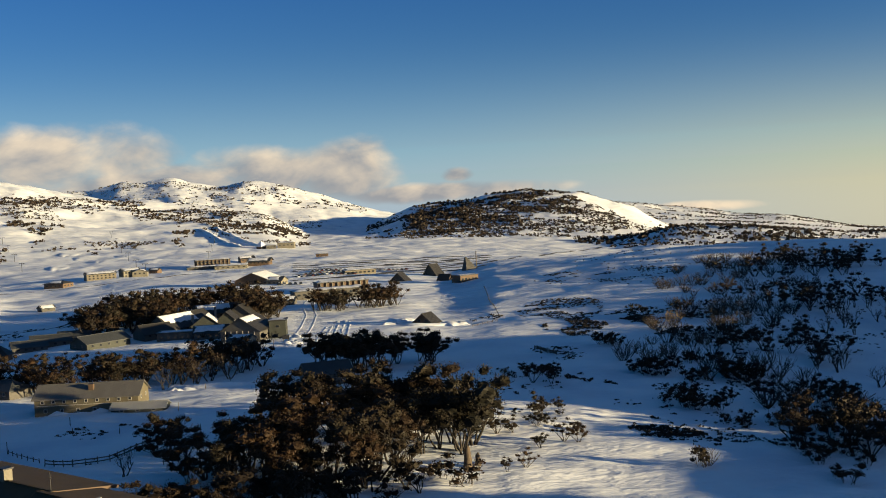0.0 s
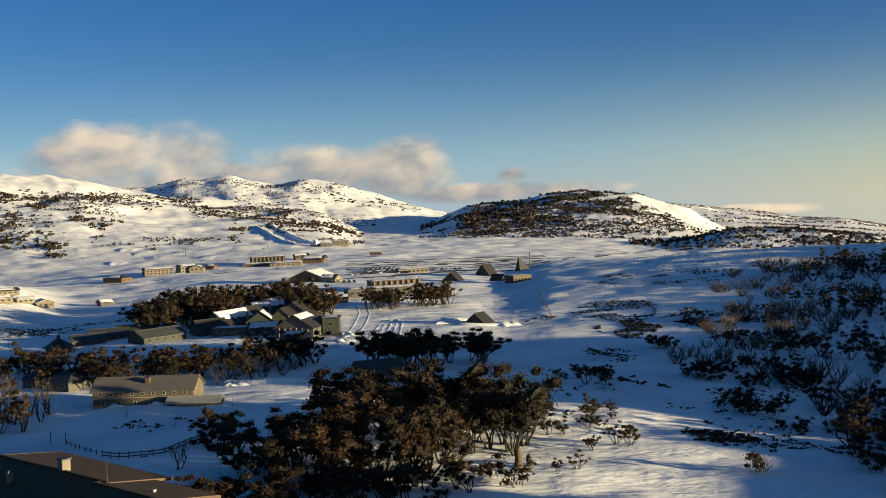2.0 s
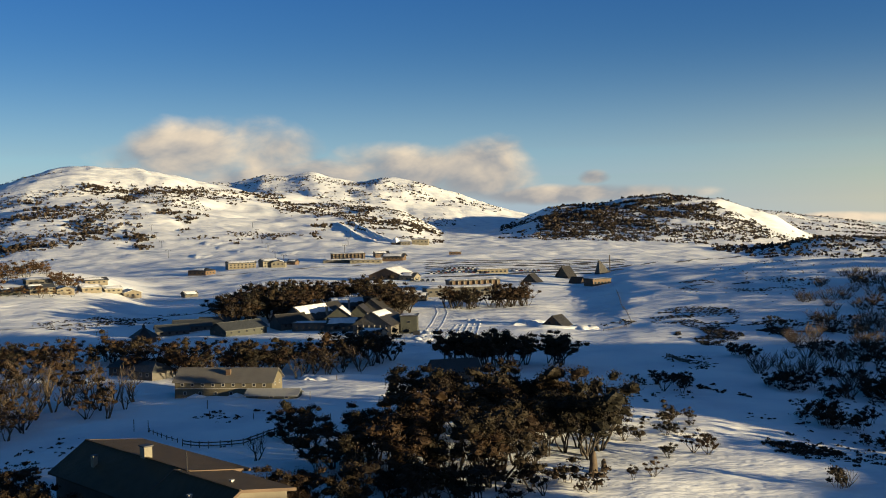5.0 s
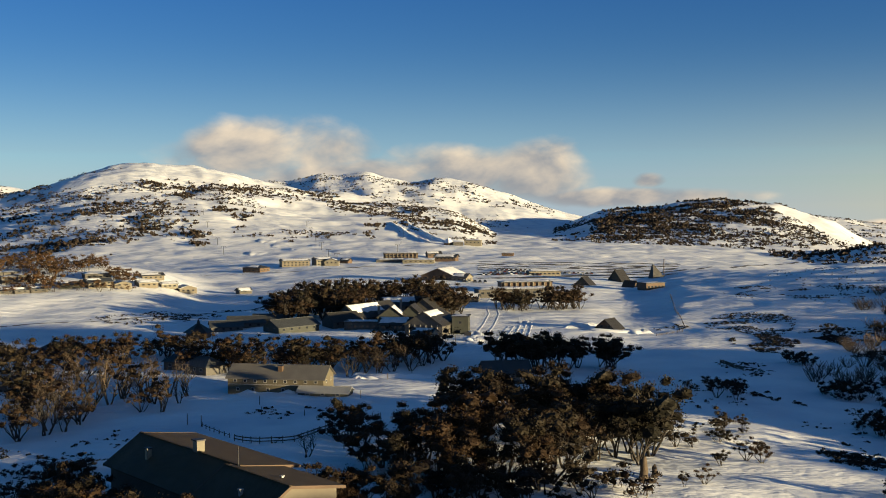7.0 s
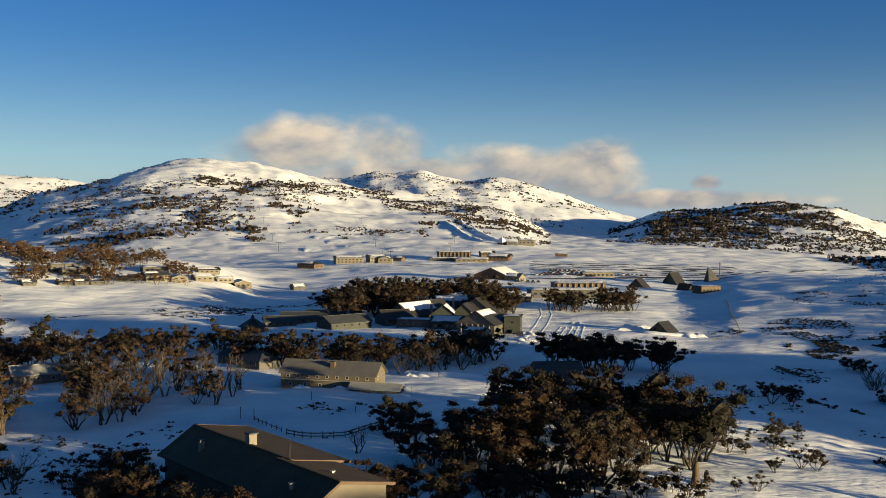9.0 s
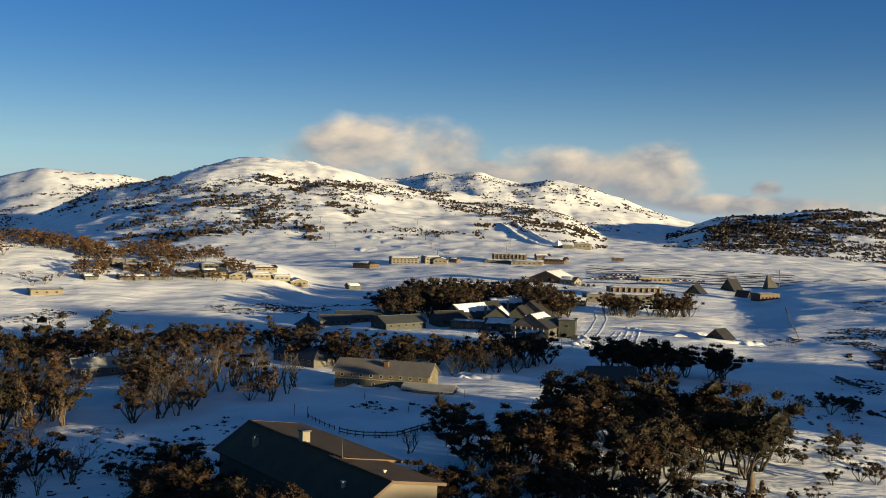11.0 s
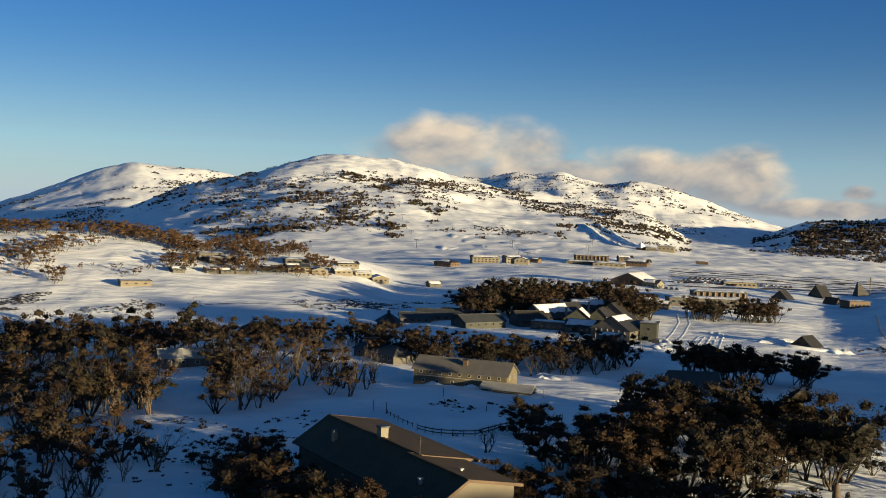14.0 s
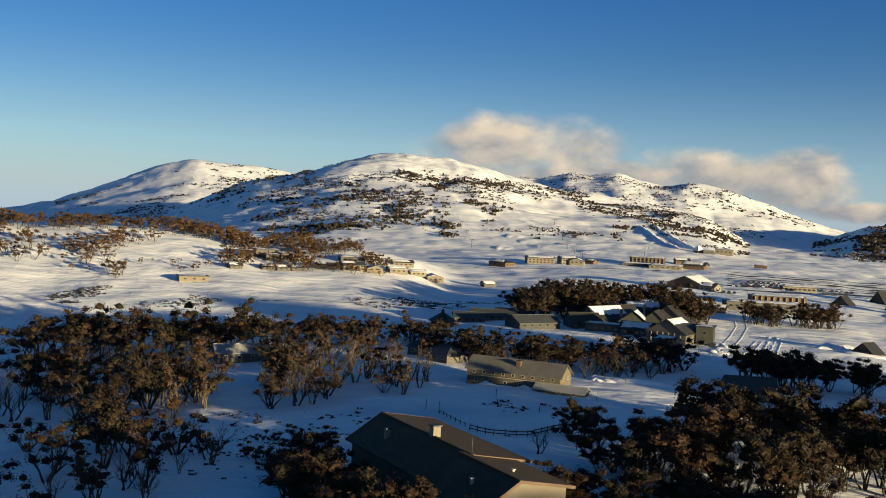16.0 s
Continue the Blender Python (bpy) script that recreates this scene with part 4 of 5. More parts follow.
def crown_mesh(nr, centres, radii, per, leaf, mat, core=0.62):
    """Domed crowns: uneven rounded masses of foliage with many loose leaf sprays standing out of them."""
    verts, faces, base = [], [], 0
    ball_v, ball_f = BALLS[2 if per > 100 else 1]
    for c, rad in zip(centres, radii):
        shape = np.array([1.0, 1.0, 0.82]) * rad * core * nr.uniform(0.85, 1.15, 3)
        lump = ball_v * (1 + nr.uniform(-0.32, 0.32, (len(ball_v), 1)))
        lump[:, 2] = np.where(lump[:, 2] < 0, lump[:, 2] * 0.6, lump[:, 2])
        verts.append(np.array(c) + lump * shape)
        faces += (ball_f + base).tolist()
        base += len(lump)
        d = nr.normal(size=(per, 3))
        d /= np.linalg.norm(d, axis=1)[:, None]
        d[:, 2] = np.where(d[:, 2] < -0.45, -0.6 * d[:, 2], d[:, 2])
        p = np.array(c) + d * (rad * nr.uniform(0.62, 1.18, per))[:, None] * np.array([1.0, 1.0, 0.85])
        a = d * 0.7 + nr.normal(size=(per, 3)) * 0.8
        a /= np.linalg.norm(a, axis=1)[:, None]
        b = np.cross(a, nr.normal(size=(per, 3)))
        b /= np.linalg.norm(b, axis=1)[:, None]
        s = (leaf * nr.uniform(0.5, 1.4, per))[:, None]
        quads = np.stack([p - a * s, p - b * s * 0.5, p + a * s, p + b * s * 0.5], 1).reshape(-1, 3)
        verts.append(quads)
        faces += (np.arange(per * 4).reshape(-1, 4) + base).tolist()
        base += per * 4
    me = bpy.data.meshes.new("crown")
    me.from_pydata(np.concatenate(verts).tolist(), [], faces)
    me.materials.append(mat)
    return me


def spread(r, tips, count):
    """Pick branch ends that stand well apart."""
    chosen = [r.choice(tips)]
    while len(chosen) < min(count, len(tips)):
        chosen.append(max(tips, key=lambda t: min((t - c).length for c in chosen)))
    return chosen


def gum_meshes(seed, tall, stems, depth, per, leaf, leaf_mat, bark_mat, twist=0.32, lean=0.55, crown=1.0, thin=0.02, bare=0.34, clumps=14):
    r, nr = random.Random(seed), np.random.RandomState(seed)
    verts, faces, tips = [(0, 0, -0.4)], [], []
    for s in range(stems):
        a = 2 * math.pi * (s + r.uniform(-0.3, 0.3)) / stems
        way = Vector((math.cos(a) * lean, math.sin(a) * lean, 1))
        grow(r, Vector((math.cos(a) * 0.2, math.sin(a) * 0.2, -0.4)), way, tall * r.uniform(0.5, 0.66), 0.026 * tall * r.uniform(0.7, 1.1), depth, verts, faces, tips, twist, 0, thin)
    top = max(v[2] for v in verts)
    k = tall * 0.93 / top
    verts = [(v[0] * k, v[1] * k, v[2] * k) for v in verts]
    tips = [t * k for t in tips]
    trunk = mesh_of("trunk", verts, faces, bark_mat, False)
    if not per:
        return trunk, None
    tips = spread(r, [t for t in tips if t.z > bare * tall], clumps)
    return trunk, crown_mesh(nr, [tuple(t) for t in tips], [crown * tall * r.uniform(0.10, 0.22) for _ in tips], per, leaf, leaf_mat)


def prototype(name, meshes, label, spot):
    o = new(name)
    o.empty_display_size = 0.5
    tagged(o, label, "tree")
    part("trunk", meshes[0], o)
    if meshes[1]:
        part("crown", meshes[1], o)
    o.matrix_basis = pose(*spot, height(*spot) - 0.15)
    return o


OLIVE, RUSTY = "snow gum with crooked stems and a dark olive crown", "snow gum with crooked stems and a rusty brown crown"
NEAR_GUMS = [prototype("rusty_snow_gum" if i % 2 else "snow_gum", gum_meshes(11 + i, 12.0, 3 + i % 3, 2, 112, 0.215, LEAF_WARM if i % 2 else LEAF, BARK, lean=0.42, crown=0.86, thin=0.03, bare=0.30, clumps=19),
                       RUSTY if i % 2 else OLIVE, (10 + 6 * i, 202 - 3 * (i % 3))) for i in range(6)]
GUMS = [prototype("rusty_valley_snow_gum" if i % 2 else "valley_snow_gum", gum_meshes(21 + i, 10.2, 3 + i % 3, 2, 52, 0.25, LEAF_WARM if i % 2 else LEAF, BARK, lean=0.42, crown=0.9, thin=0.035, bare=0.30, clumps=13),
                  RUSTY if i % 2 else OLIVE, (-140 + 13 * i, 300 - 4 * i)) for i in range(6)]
BARE = [prototype("bare_snow_gum", gum_meshes(31 + i, 8.6, 3 + i % 2, 3, 12 if i == 1 else 0, 0.16, LEAF_WARM, DEAD_BARK if i else BARK, 0.34, 0.5, 0.6, thin=0.022, clumps=14),
                  "bare many-stemmed snow gum with bleached twigs", (-118 + 12 * i, 222)) for i in range(3)]
HILL_GUMS = [prototype("hill_snow_gum", gum_meshes(51 + i, 6.6, 3, 1, 26, 0.36, HILL_LEAF, BARK, crown=1.3, clumps=6), "rusty snow gum on the hill, its crown coloured sunlit brown", (-240 + 14 * i, 512)) for i in range(3)]
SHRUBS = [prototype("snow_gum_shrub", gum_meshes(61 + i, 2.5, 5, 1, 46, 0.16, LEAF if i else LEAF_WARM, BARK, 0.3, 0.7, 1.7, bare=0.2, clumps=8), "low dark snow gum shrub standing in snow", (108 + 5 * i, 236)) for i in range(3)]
TWIGS = [prototype("bare_shrub", gum_meshes(71 + i, 4.2, 11 + 2 * i, 1, 0, 0.1, LEAF, DEAD_BARK if i == 1 else BARK, 0.2, 0.75, thin=0.035), "bare shrub with a fan of thin upright twigs", (116 + 6 * i, 262)) for i in range(3)]
KEEP_CLEAR = []   # footprints of houses: x, y, radius
for o in list(scene.objects):
    if o.parent is None and o.type == "EMPTY" and any(c.name.startswith("wall") for c in o.children):
        size = max(max(abs(v.co.x) + abs(v.co.y) for v in c.data.vertices) for c in o.children if c.name.startswith("wall"))
        KEEP_CLEAR.append((o.location.x, o.location.y, size * 0.55))
KEEP_CLEAR += [(-100, 254, 10), (-94, 241, 9), (-88, 227, 8), (-83, 213, 7), (-55, 268, 7), (-40, 262, 6)]
planted = []


def plant(kinds, x, y, size, group, seed_turn, gap, close=False):
    if not close and any((x - a) ** 2 + (y - b) ** 2 < c * c for a, b, c in KEEP_CLEAR) or not close and any((x - a) ** 2 + (y - b) ** 2 < gap * gap for a, b in planted):
        return False
    planted.append((x, y))
    kind = kinds[int(seed_turn * 7.31) % len(kinds)]
    o = copy_thing(kind, pose(x, y, height(x, y) - 0.15, 0, 0, seed_turn))
    o.scale = (size * (0.9 + 0.3 * ((seed_turn * 3.7) % 1)),) * 2 + (size,)
    if group:
        o["group"] = group
    return True


def grove(kinds, cx, cy, rx, ry, turn, count, small, large, group, gap=2.0, seed=0):
    """Trees scattered in a turned oval."""
    r = random.Random(seed or int(cx * 31 + cy * 17))
    ct, st = math.cos(radians(turn)), math.sin(radians(turn))
    tries = placed = 0
    while placed < count and tries < count * 12:
        tries += 1
        a, q = r.uniform(0, 2 * math.pi), math.sqrt(r.random())
        u, w = rx * q * math.cos(a), ry * q * math.sin(a)
        placed += plant(kinds, cx + u * ct - w * st, cy + u * st + w * ct, r.uniform(small, large), group, r.uniform(0, 360), gap)


NEAR = "snow gums of the near clump"
grove(NEAR_GUMS, 26, 192, 15, 12, 8, 17, 0.5, 0.85, NEAR, 3.8)
grove(NEAR_GUMS, 16, 166, 13, 11, 5, 14, 0.65, 1.0, NEAR, 4.0)
grove(NEAR_GUMS, 36, 208, 9, 5, 5, 7, 0.45, 0.65, NEAR, 3.2)
grove(NEAR_GUMS, 0, 170, 8, 13, 0, 11, 0.4, 0.75, NEAR, 3.4)
grove(NEAR_GUMS, 37, 178, 6, 7, 0, 6, 0.8, 1.1, NEAR, 3.6)
grove(NEAR_GUMS, 46, 203, 5, 8, 0, 6, 0.4, 0.62, NEAR, 3.0)
grove(NEAR_GUMS, 14, 150, 17, 4, 4, 9, 0.35, 0.6, NEAR, 3.0)
grove(SHRUBS, 16, 152, 20, 8, 4, 14, 0.7, 1.4, NEAR, 2.0)
grove(BARE, 12, 158, 16, 9, 0, 9, 0.8, 1.05, NEAR, 2.2)
grove(NEAR_GUMS, 35, 275, 12, 3.5, 12, 13, 0.65, 0.85, "snow gums along the track", 2.6)
grove(NEAR_GUMS, 54, 278, 3, 4, 0, 5, 0.6, 0.75, "snow gums along the track", 2.4)
grove(GUMS, -32, 278, 26, 8, -8, 26, 0.6, 0.88, "snow gums behind the long lodge", 3.0)
grove(GUMS, 0, 292, 13, 11, 30, 18, 0.6, 0.9, "snow gums behind the long lodge", 3.0)
grove(GUMS, -14, 298, 18, 7, 0, 9, 0.42, 0.62, "snow gums before the hotel", 3.0)
grove(GUMS, -34, 300, 16, 10, 0, 10, 0.5, 0.7, "snow gums before the hotel", 3.0)
grove(BARE, -14, 274, 16, 8, 0, 7, 0.7, 0.95, "bare trees behind the long lodge", 2.6)
grove(GUMS, -30, 425, 11, 30, 24, 40, 0.95, 1.25, "snow gums round the hotel", 3.0)
grove(GUMS, -4, 470, 22, 12, 0, 30, 0.9, 1.15, "snow gums round the hotel", 3.2)
grove(GUMS, 15, 425, 9, 20, -8, 26, 0.8, 1.1, "snow gums round the hotel", 2.8)
grove(GUMS, 46, 440, 8, 5, 8, 12, 0.7, 0.9, "snow gums before the day centre", 2.6)
grove(GUMS, 66, 444, 10, 6, 8, 16, 0.75, 1.0, "snow gums before the day centre", 2.6)
grove(GUMS, -85, 312, 30, 7, -6, 20, 0.6, 0.85, "snow gums at the forest edge", 2.8)
grove(GUMS, -62, 310, 22, 6, 10, 13, 0.45, 0.65, "snow gums at the forest edge", 3.0)
grove(GUMS, -41, 398, 7, 12, 24, 12, 0.9, 1.15, "snow gums round the hotel", 3.0)
grove(BARE, -82, 236, 34, 30, 15, 34, 0.9, 1.5, "bare trees of the forest", 3.2)
grove(BARE, -112, 205, 28, 30, 15, 26, 0.9, 1.4, "bare trees of the forest", 3.2)
grove(GUMS, -135, 288, 36, 26, 20, 22, 0.9, 1.35, "snow gums of the forest", 3.2)
grove(GUMS, -150, 250, 36, 40, 20, 22, 0.9, 1.3, "snow gums of the forest", 3.4)
grove(GUMS, -96, 268, 34, 20, 10, 5, 0.69, 1.1, "snow gums of the forest", 3.0)
grove(GUMS, -84, 228, 34, 26, 15, 13, 0.57, 1.06, "snow gums of the forest", 3.0)
grove(GUMS, -112, 200, 30, 34, 15, 16, 0.7, 1.2, "snow gums of the forest", 3.0)
grove(GUMS, -90, 166, 16, 16, 0, 9, 0.6, 1.0, "snow gums of the forest", 2.8)
grove(NEAR_GUMS, -42, 138, 13, 2.6, -60, 15, 0.35, 0.62, "snow gums before the near lodge", 2.4)
for x, y, size in ((-38, 128, 0.62), (-35, 125, 0.72), (-31.5, 126.5, 0.66), (-28.5, 124, 0.74), (-25, 122.5, 0.66), (-42, 131, 0.6), (-46, 136, 0.66), (-21.5, 121, 0.6)):
    plant(NEAR_GUMS, x, y, size, "snow gums before the near lodge", x * 31.7 + y, 1.0)
for x, y, size in ((-48.5, 156, 0.55), (-46.5, 151.5, 0.62), (-43.5, 148, 0.46), (-40.5, 143.5, 0.5), (-37, 139.5, 0.44), (-33.5, 135.5, 0.5), (-29.5, 131.5, 0.46), (-51, 151, 0.5)):
    plant(NEAR_GUMS, x, y, size, "snow gums before the near lodge", x * 17.3 + y, 1.0, True)
plant(BARE, -30, 121.5, 1.0, "snow gums before the near lodge", 77.0, 1.0)
grove(NEAR_GUMS, -8, 142, 9, 3.5, 0, 9, 0.45, 0.65, "snow gums before the near lodge", 2.2)
grove(SHRUBS, -66, 172, 18, 12, 0, 18, 0.5, 1.0, "shrubs in the snow", 2.0)
grove(BARE, -17, 181, 1, 1, 0, 1, 0.62, 0.66, "", 1.0)
grove(NEAR_GUMS, -11.5, 196, 2.6, 2.2, 0, 3, 0.45, 0.6, "round trees by the fence", 1.6)
DRIFT = "small trees beside the lit drift"
for x, y, size in ((71, 239, 0.5), (75, 237, 0.5), (61, 203, 0.5), (60, 198, 0.45), (58, 194, 0.42), (49, 190, 0.5), (66, 205, 0.3), (59, 181, 0.42), (61, 179, 0.35), (53, 176, 0.3), (46, 161, 0.3), (52, 190, 0.34), (42, 158, 0.26)):
    plant(GUMS, x, y, size, DRIFT, x * 13.7 + y, 1.0)
grove(SHRUBS, 60, 200, 8, 26, -10, 10, 0.35, 0.8, "shrubs beside the lit drift", 2.4)
grove(SHRUBS, 74, 250, 10, 10, 0, 8, 0.6, 1.0, "shrubs beside the lit drift", 2.4)
SLOPE, SLOPE_TWIGS, SLOPE_TREES = "round shrubs on the right slope", "bare shrubs on the right slope", "trees on the right slope"
plant(SHRUBS, 74, 157, 1.3, SLOPE, 40.0, 1.0)
plant(TWIGS, 75.5, 158, 0.8, SLOPE_TWIGS, 80.0, 1.0)
for cx, cy, rx, ry, n in ((107, 286, 4, 3, 6), (103, 246, 6, 7, 12), (97, 210, 9, 7, 14), (120, 254, 6, 5, 7), (118, 228, 12, 12, 16), (104, 186, 12, 8, 12), (140, 285, 16, 14, 14), (128, 215, 10, 10, 9), (96, 158, 8, 12, 9), (160, 330, 26, 20, 12)):
    grove(SHRUBS, cx, cy, rx, ry, -30, n, 0.55, 1.5, SLOPE, 1.9)
for cx, cy, rx, ry, n in ((112, 262, 11, 12, 9), (125, 235, 14, 14, 12), (128, 280, 12, 9, 7), (150, 300, 22, 18, 17), (175, 335, 26, 22, 24), (200, 385, 30, 30, 34), (235, 440, 36, 40, 40), (120, 200, 12, 12, 10)):
    grove(TWIGS, cx, cy, rx, ry, -35, n, 0.75, 1.35, SLOPE_TWIGS, 2.2)
grove(GUMS, 108, 172, 10, 12, -30, 13, 0.55, 0.85, SLOPE_TREES, 3.0)
grove(GUMS, 122, 200, 14, 14, -30, 9, 0.4, 0.7, SLOPE_TREES, 3.0)
grove(GUMS, 150, 262, 18, 24, -35, 11, 0.4, 0.75, SLOPE_TREES, 3.4)
grove(GUMS, 200, 340, 30, 36, -35, 26, 0.45, 0.8, SLOPE_TREES, 4.0)
grove(GUMS, 250, 430, 36, 44, -35, 34, 0.5, 0.9, SLOPE_TREES, 4.0)
grove(BARE, 140, 235, 18, 26, -35, 10, 0.5, 0.85, "bare trees on the right slope", 3.2)
grove(BARE, 190, 310, 32, 34, -35, 26, 0.6, 0.95, "bare trees on the right slope", 3.6)
HILLTREES = "snow gums on the sunlit hill"
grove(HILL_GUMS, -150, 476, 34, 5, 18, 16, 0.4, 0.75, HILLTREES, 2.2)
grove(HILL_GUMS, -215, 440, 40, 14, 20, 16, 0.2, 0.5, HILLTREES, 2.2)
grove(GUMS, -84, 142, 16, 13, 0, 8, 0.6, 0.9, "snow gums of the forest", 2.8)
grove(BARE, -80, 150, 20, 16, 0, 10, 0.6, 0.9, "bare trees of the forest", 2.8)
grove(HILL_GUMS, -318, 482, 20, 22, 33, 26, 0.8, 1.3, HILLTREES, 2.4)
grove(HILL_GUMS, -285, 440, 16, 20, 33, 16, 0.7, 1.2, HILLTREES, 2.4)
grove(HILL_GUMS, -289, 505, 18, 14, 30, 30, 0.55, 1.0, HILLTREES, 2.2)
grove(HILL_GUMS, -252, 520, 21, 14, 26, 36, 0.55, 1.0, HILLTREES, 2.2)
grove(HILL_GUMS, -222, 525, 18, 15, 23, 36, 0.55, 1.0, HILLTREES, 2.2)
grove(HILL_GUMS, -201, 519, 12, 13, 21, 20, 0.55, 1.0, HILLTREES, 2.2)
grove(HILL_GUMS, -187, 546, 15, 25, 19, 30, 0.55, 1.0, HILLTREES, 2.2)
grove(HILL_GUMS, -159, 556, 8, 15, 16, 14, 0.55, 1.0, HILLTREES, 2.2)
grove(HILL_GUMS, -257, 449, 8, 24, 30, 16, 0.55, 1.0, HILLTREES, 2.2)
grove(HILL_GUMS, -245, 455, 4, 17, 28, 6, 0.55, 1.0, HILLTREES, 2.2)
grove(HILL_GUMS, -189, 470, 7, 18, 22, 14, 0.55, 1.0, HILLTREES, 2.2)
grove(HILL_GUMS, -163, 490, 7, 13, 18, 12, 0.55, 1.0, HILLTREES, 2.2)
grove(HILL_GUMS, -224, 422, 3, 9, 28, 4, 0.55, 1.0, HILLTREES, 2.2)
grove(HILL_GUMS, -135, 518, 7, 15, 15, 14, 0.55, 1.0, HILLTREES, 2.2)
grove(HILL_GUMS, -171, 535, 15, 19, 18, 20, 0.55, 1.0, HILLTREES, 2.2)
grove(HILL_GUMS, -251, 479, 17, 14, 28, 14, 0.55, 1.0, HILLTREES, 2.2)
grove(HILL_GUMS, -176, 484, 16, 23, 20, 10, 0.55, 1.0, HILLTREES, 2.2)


# ---- what nobody could count: far woods and heath ----
FAR_POINTS, FAR_SIZES, SCRUB_POINTS = [], [], []
far_rng = np.random.RandomState(5)


def far_trees(cx, cy, rx, ry, count):
    b = math.atan2(-cx, cy)
    q, a = np.sqrt(far_rng.uniform(0, 1, count * 3)), far_rng.uniform(0, 2 * math.pi, count * 3)
    u, w = rx * 1.25 * q * np.cos(a), ry * 1.1 * q * np.sin(a)
    x, y = cx + u * math.cos(b) - w * math.sin(b), cy + u * math.sin(b) + w * math.cos(b)
    keep = fbm(x, y, 55, 3, 21) > -0.06
    x, y = x[keep][:count], y[keep][:count]
    FAR_POINTS.append(np.stack([x, y, ground(x, y)], 1))
    FAR_SIZES.append(far_rng.uniform(1.6, 3.8, len(x)))


def scrub(cx, cy, rx, ry, count):
    b = math.atan2(-cx, cy)
    q, a = np.sqrt(far_rng.uniform(0, 1, count * 3)), far_rng.uniform(0, 2 * math.pi, count * 3)
    u, w = rx * 1.2 * q * np.cos(a), ry * 1.1 * q * np.sin(a)
    x, y = cx + u * math.cos(b) - w * math.sin(b), cy + u * math.sin(b) + w * math.cos(b)
    keep = fbm(x, y, 9, 3, 23) > 0.0
    x, y = x[keep][:count], y[keep][:count]
    SCRUB_POINTS.append(np.stack([x, y, ground(x, y)], 1))


far_trees(-350, 1427, 62, 28, 70)
far_trees(-280, 1541, 41, 42, 55)
far_trees(-414, 1331, 52, 60, 50)
far_trees(-561, 1511, 51, 150, 40)
far_trees(-279, 1251, 41, 68, 50)
far_trees(-306, 1108, 61, 56, 80)
far_trees(-186, 1244, 7, 57, 8)
far_trees(-215, 1321, 6, 66, 6)
far_trees(-206, 1091, 8, 61, 14)
far_trees(-207, 1662, 71, 59, 45)
far_trees(-137, 1754, 56, 79, 40)
far_trees(-76, 1621, 26, 94, 22)
far_trees(-40, 1307, 8, 139, 12)
far_trees(45, 1434, 38, 132, 60)
far_trees(96, 1529, 32, 161, 45)
far_trees(-284, 1371, 89, 74, 50)
far_trees(-355, 1104, 49, 49, 50)
far_trees(11, 2390, 88, 111, 50)
far_trees(112, 2447, 91, 102, 90)
far_trees(208, 2526, 80, 145, 110)
far_trees(51, 2609, 69, 77, 45)
far_trees(-43, 2593, 41, 114, 25)
far_trees(271, 2490, 66, 112, 50)
far_trees(-637, 1616, 46, 40, 40)
far_trees(-952, 1958, 92, 93, 45)
far_trees(-884, 1737, 62, 61, 40)
far_trees(-770, 1815, 63, 95, 40)
far_trees(-981, 1774, 43, 111, 30)
far_trees(-726, 1617, 47, 63, 40)
far_trees(415, 1689, 83, 153, 300)
far_trees(526, 1718, 57, 112, 120)
far_trees(531, 1534, 17, 130, 60)
far_trees(295, 1452, 35, 66, 90)
far_trees(424, 1465, 32, 52, 55)
far_trees(350, 1455, 40, 38, 45)
far_trees(608, 1621, 27, 84, 40)
far_trees(335, 1782, 19, 88, 30)
far_trees(580, 1792, 50, 38, 60)
far_trees(348, 1593, 43, 119, 90)
far_trees(997, 2064, 61, 332, 60)
far_trees(560, 1130, 130, 160, 420)
far_trees(700, 1050, 130, 160, 420)
far_trees(718, 1630, 28, 127, 25)
scrub(123, 374, 13, 31, 620)
scrub(125, 321, 21, 22, 1100)
scrub(150, 335, 20, 16, 420)
scrub(189, 459, 19, 26, 340)
scrub(158, 484, 9, 28, 160)
scrub(77, 258, 6, 6, 160)
scrub(84, 239, 6, 9, 130)
scrub(88, 280, 10, 12, 90)
scrub(232, 550, 35, 150, 260)
scrub(94, 375, 6, 9, 60)
scrub(80, 185, 6, 5, 260)
scrub(104, 200, 22, 34, 260)
scrub(88, 178, 10, 8, 90)
scrub(170, 300, 40, 40, 320)
scrub(64, 235, 10, 12, 60)
scrub(-212, 385, 16, 13, 380)
scrub(-178, 385, 14, 9, 160)
scrub(-100, 412, 16, 12, 220)
scrub(-88, 423, 14, 8, 160)
scrub(-66, 452, 14, 8, 70)
scrub(-24, 221, 7, 2.5, 40)
scrub(-60, 165, 18, 12, 60)
scrub(-18, 205, 10, 14, 24)
scrub(-78, 190, 26, 22, 140)
scrub(-45, 182, 14, 8, 40)


def banded_woods(near, far, left, right, count, cut, size=1.0):
    """Thin woods in drawn-out bands along the hillsides."""
    b, r = far_rng.uniform(left, right, count), np.sqrt(far_rng.uniform(near ** 2, far ** 2, count))
    keep = fbm(b * 5, r * 0.22, 22, 5, 33) + 0.25 * fbm(b * 60, r, 25, 2, 35) > cut
    b, r = np.radians(b[keep]), r[keep]
    x, y = -np.sin(b) * r, np.cos(b) * r
    FAR_POINTS.append(np.stack([x, y, ground(x, y)], 1))
    FAR_SIZES.append(far_rng.uniform(1.0, 2.6, len(x)) * size)


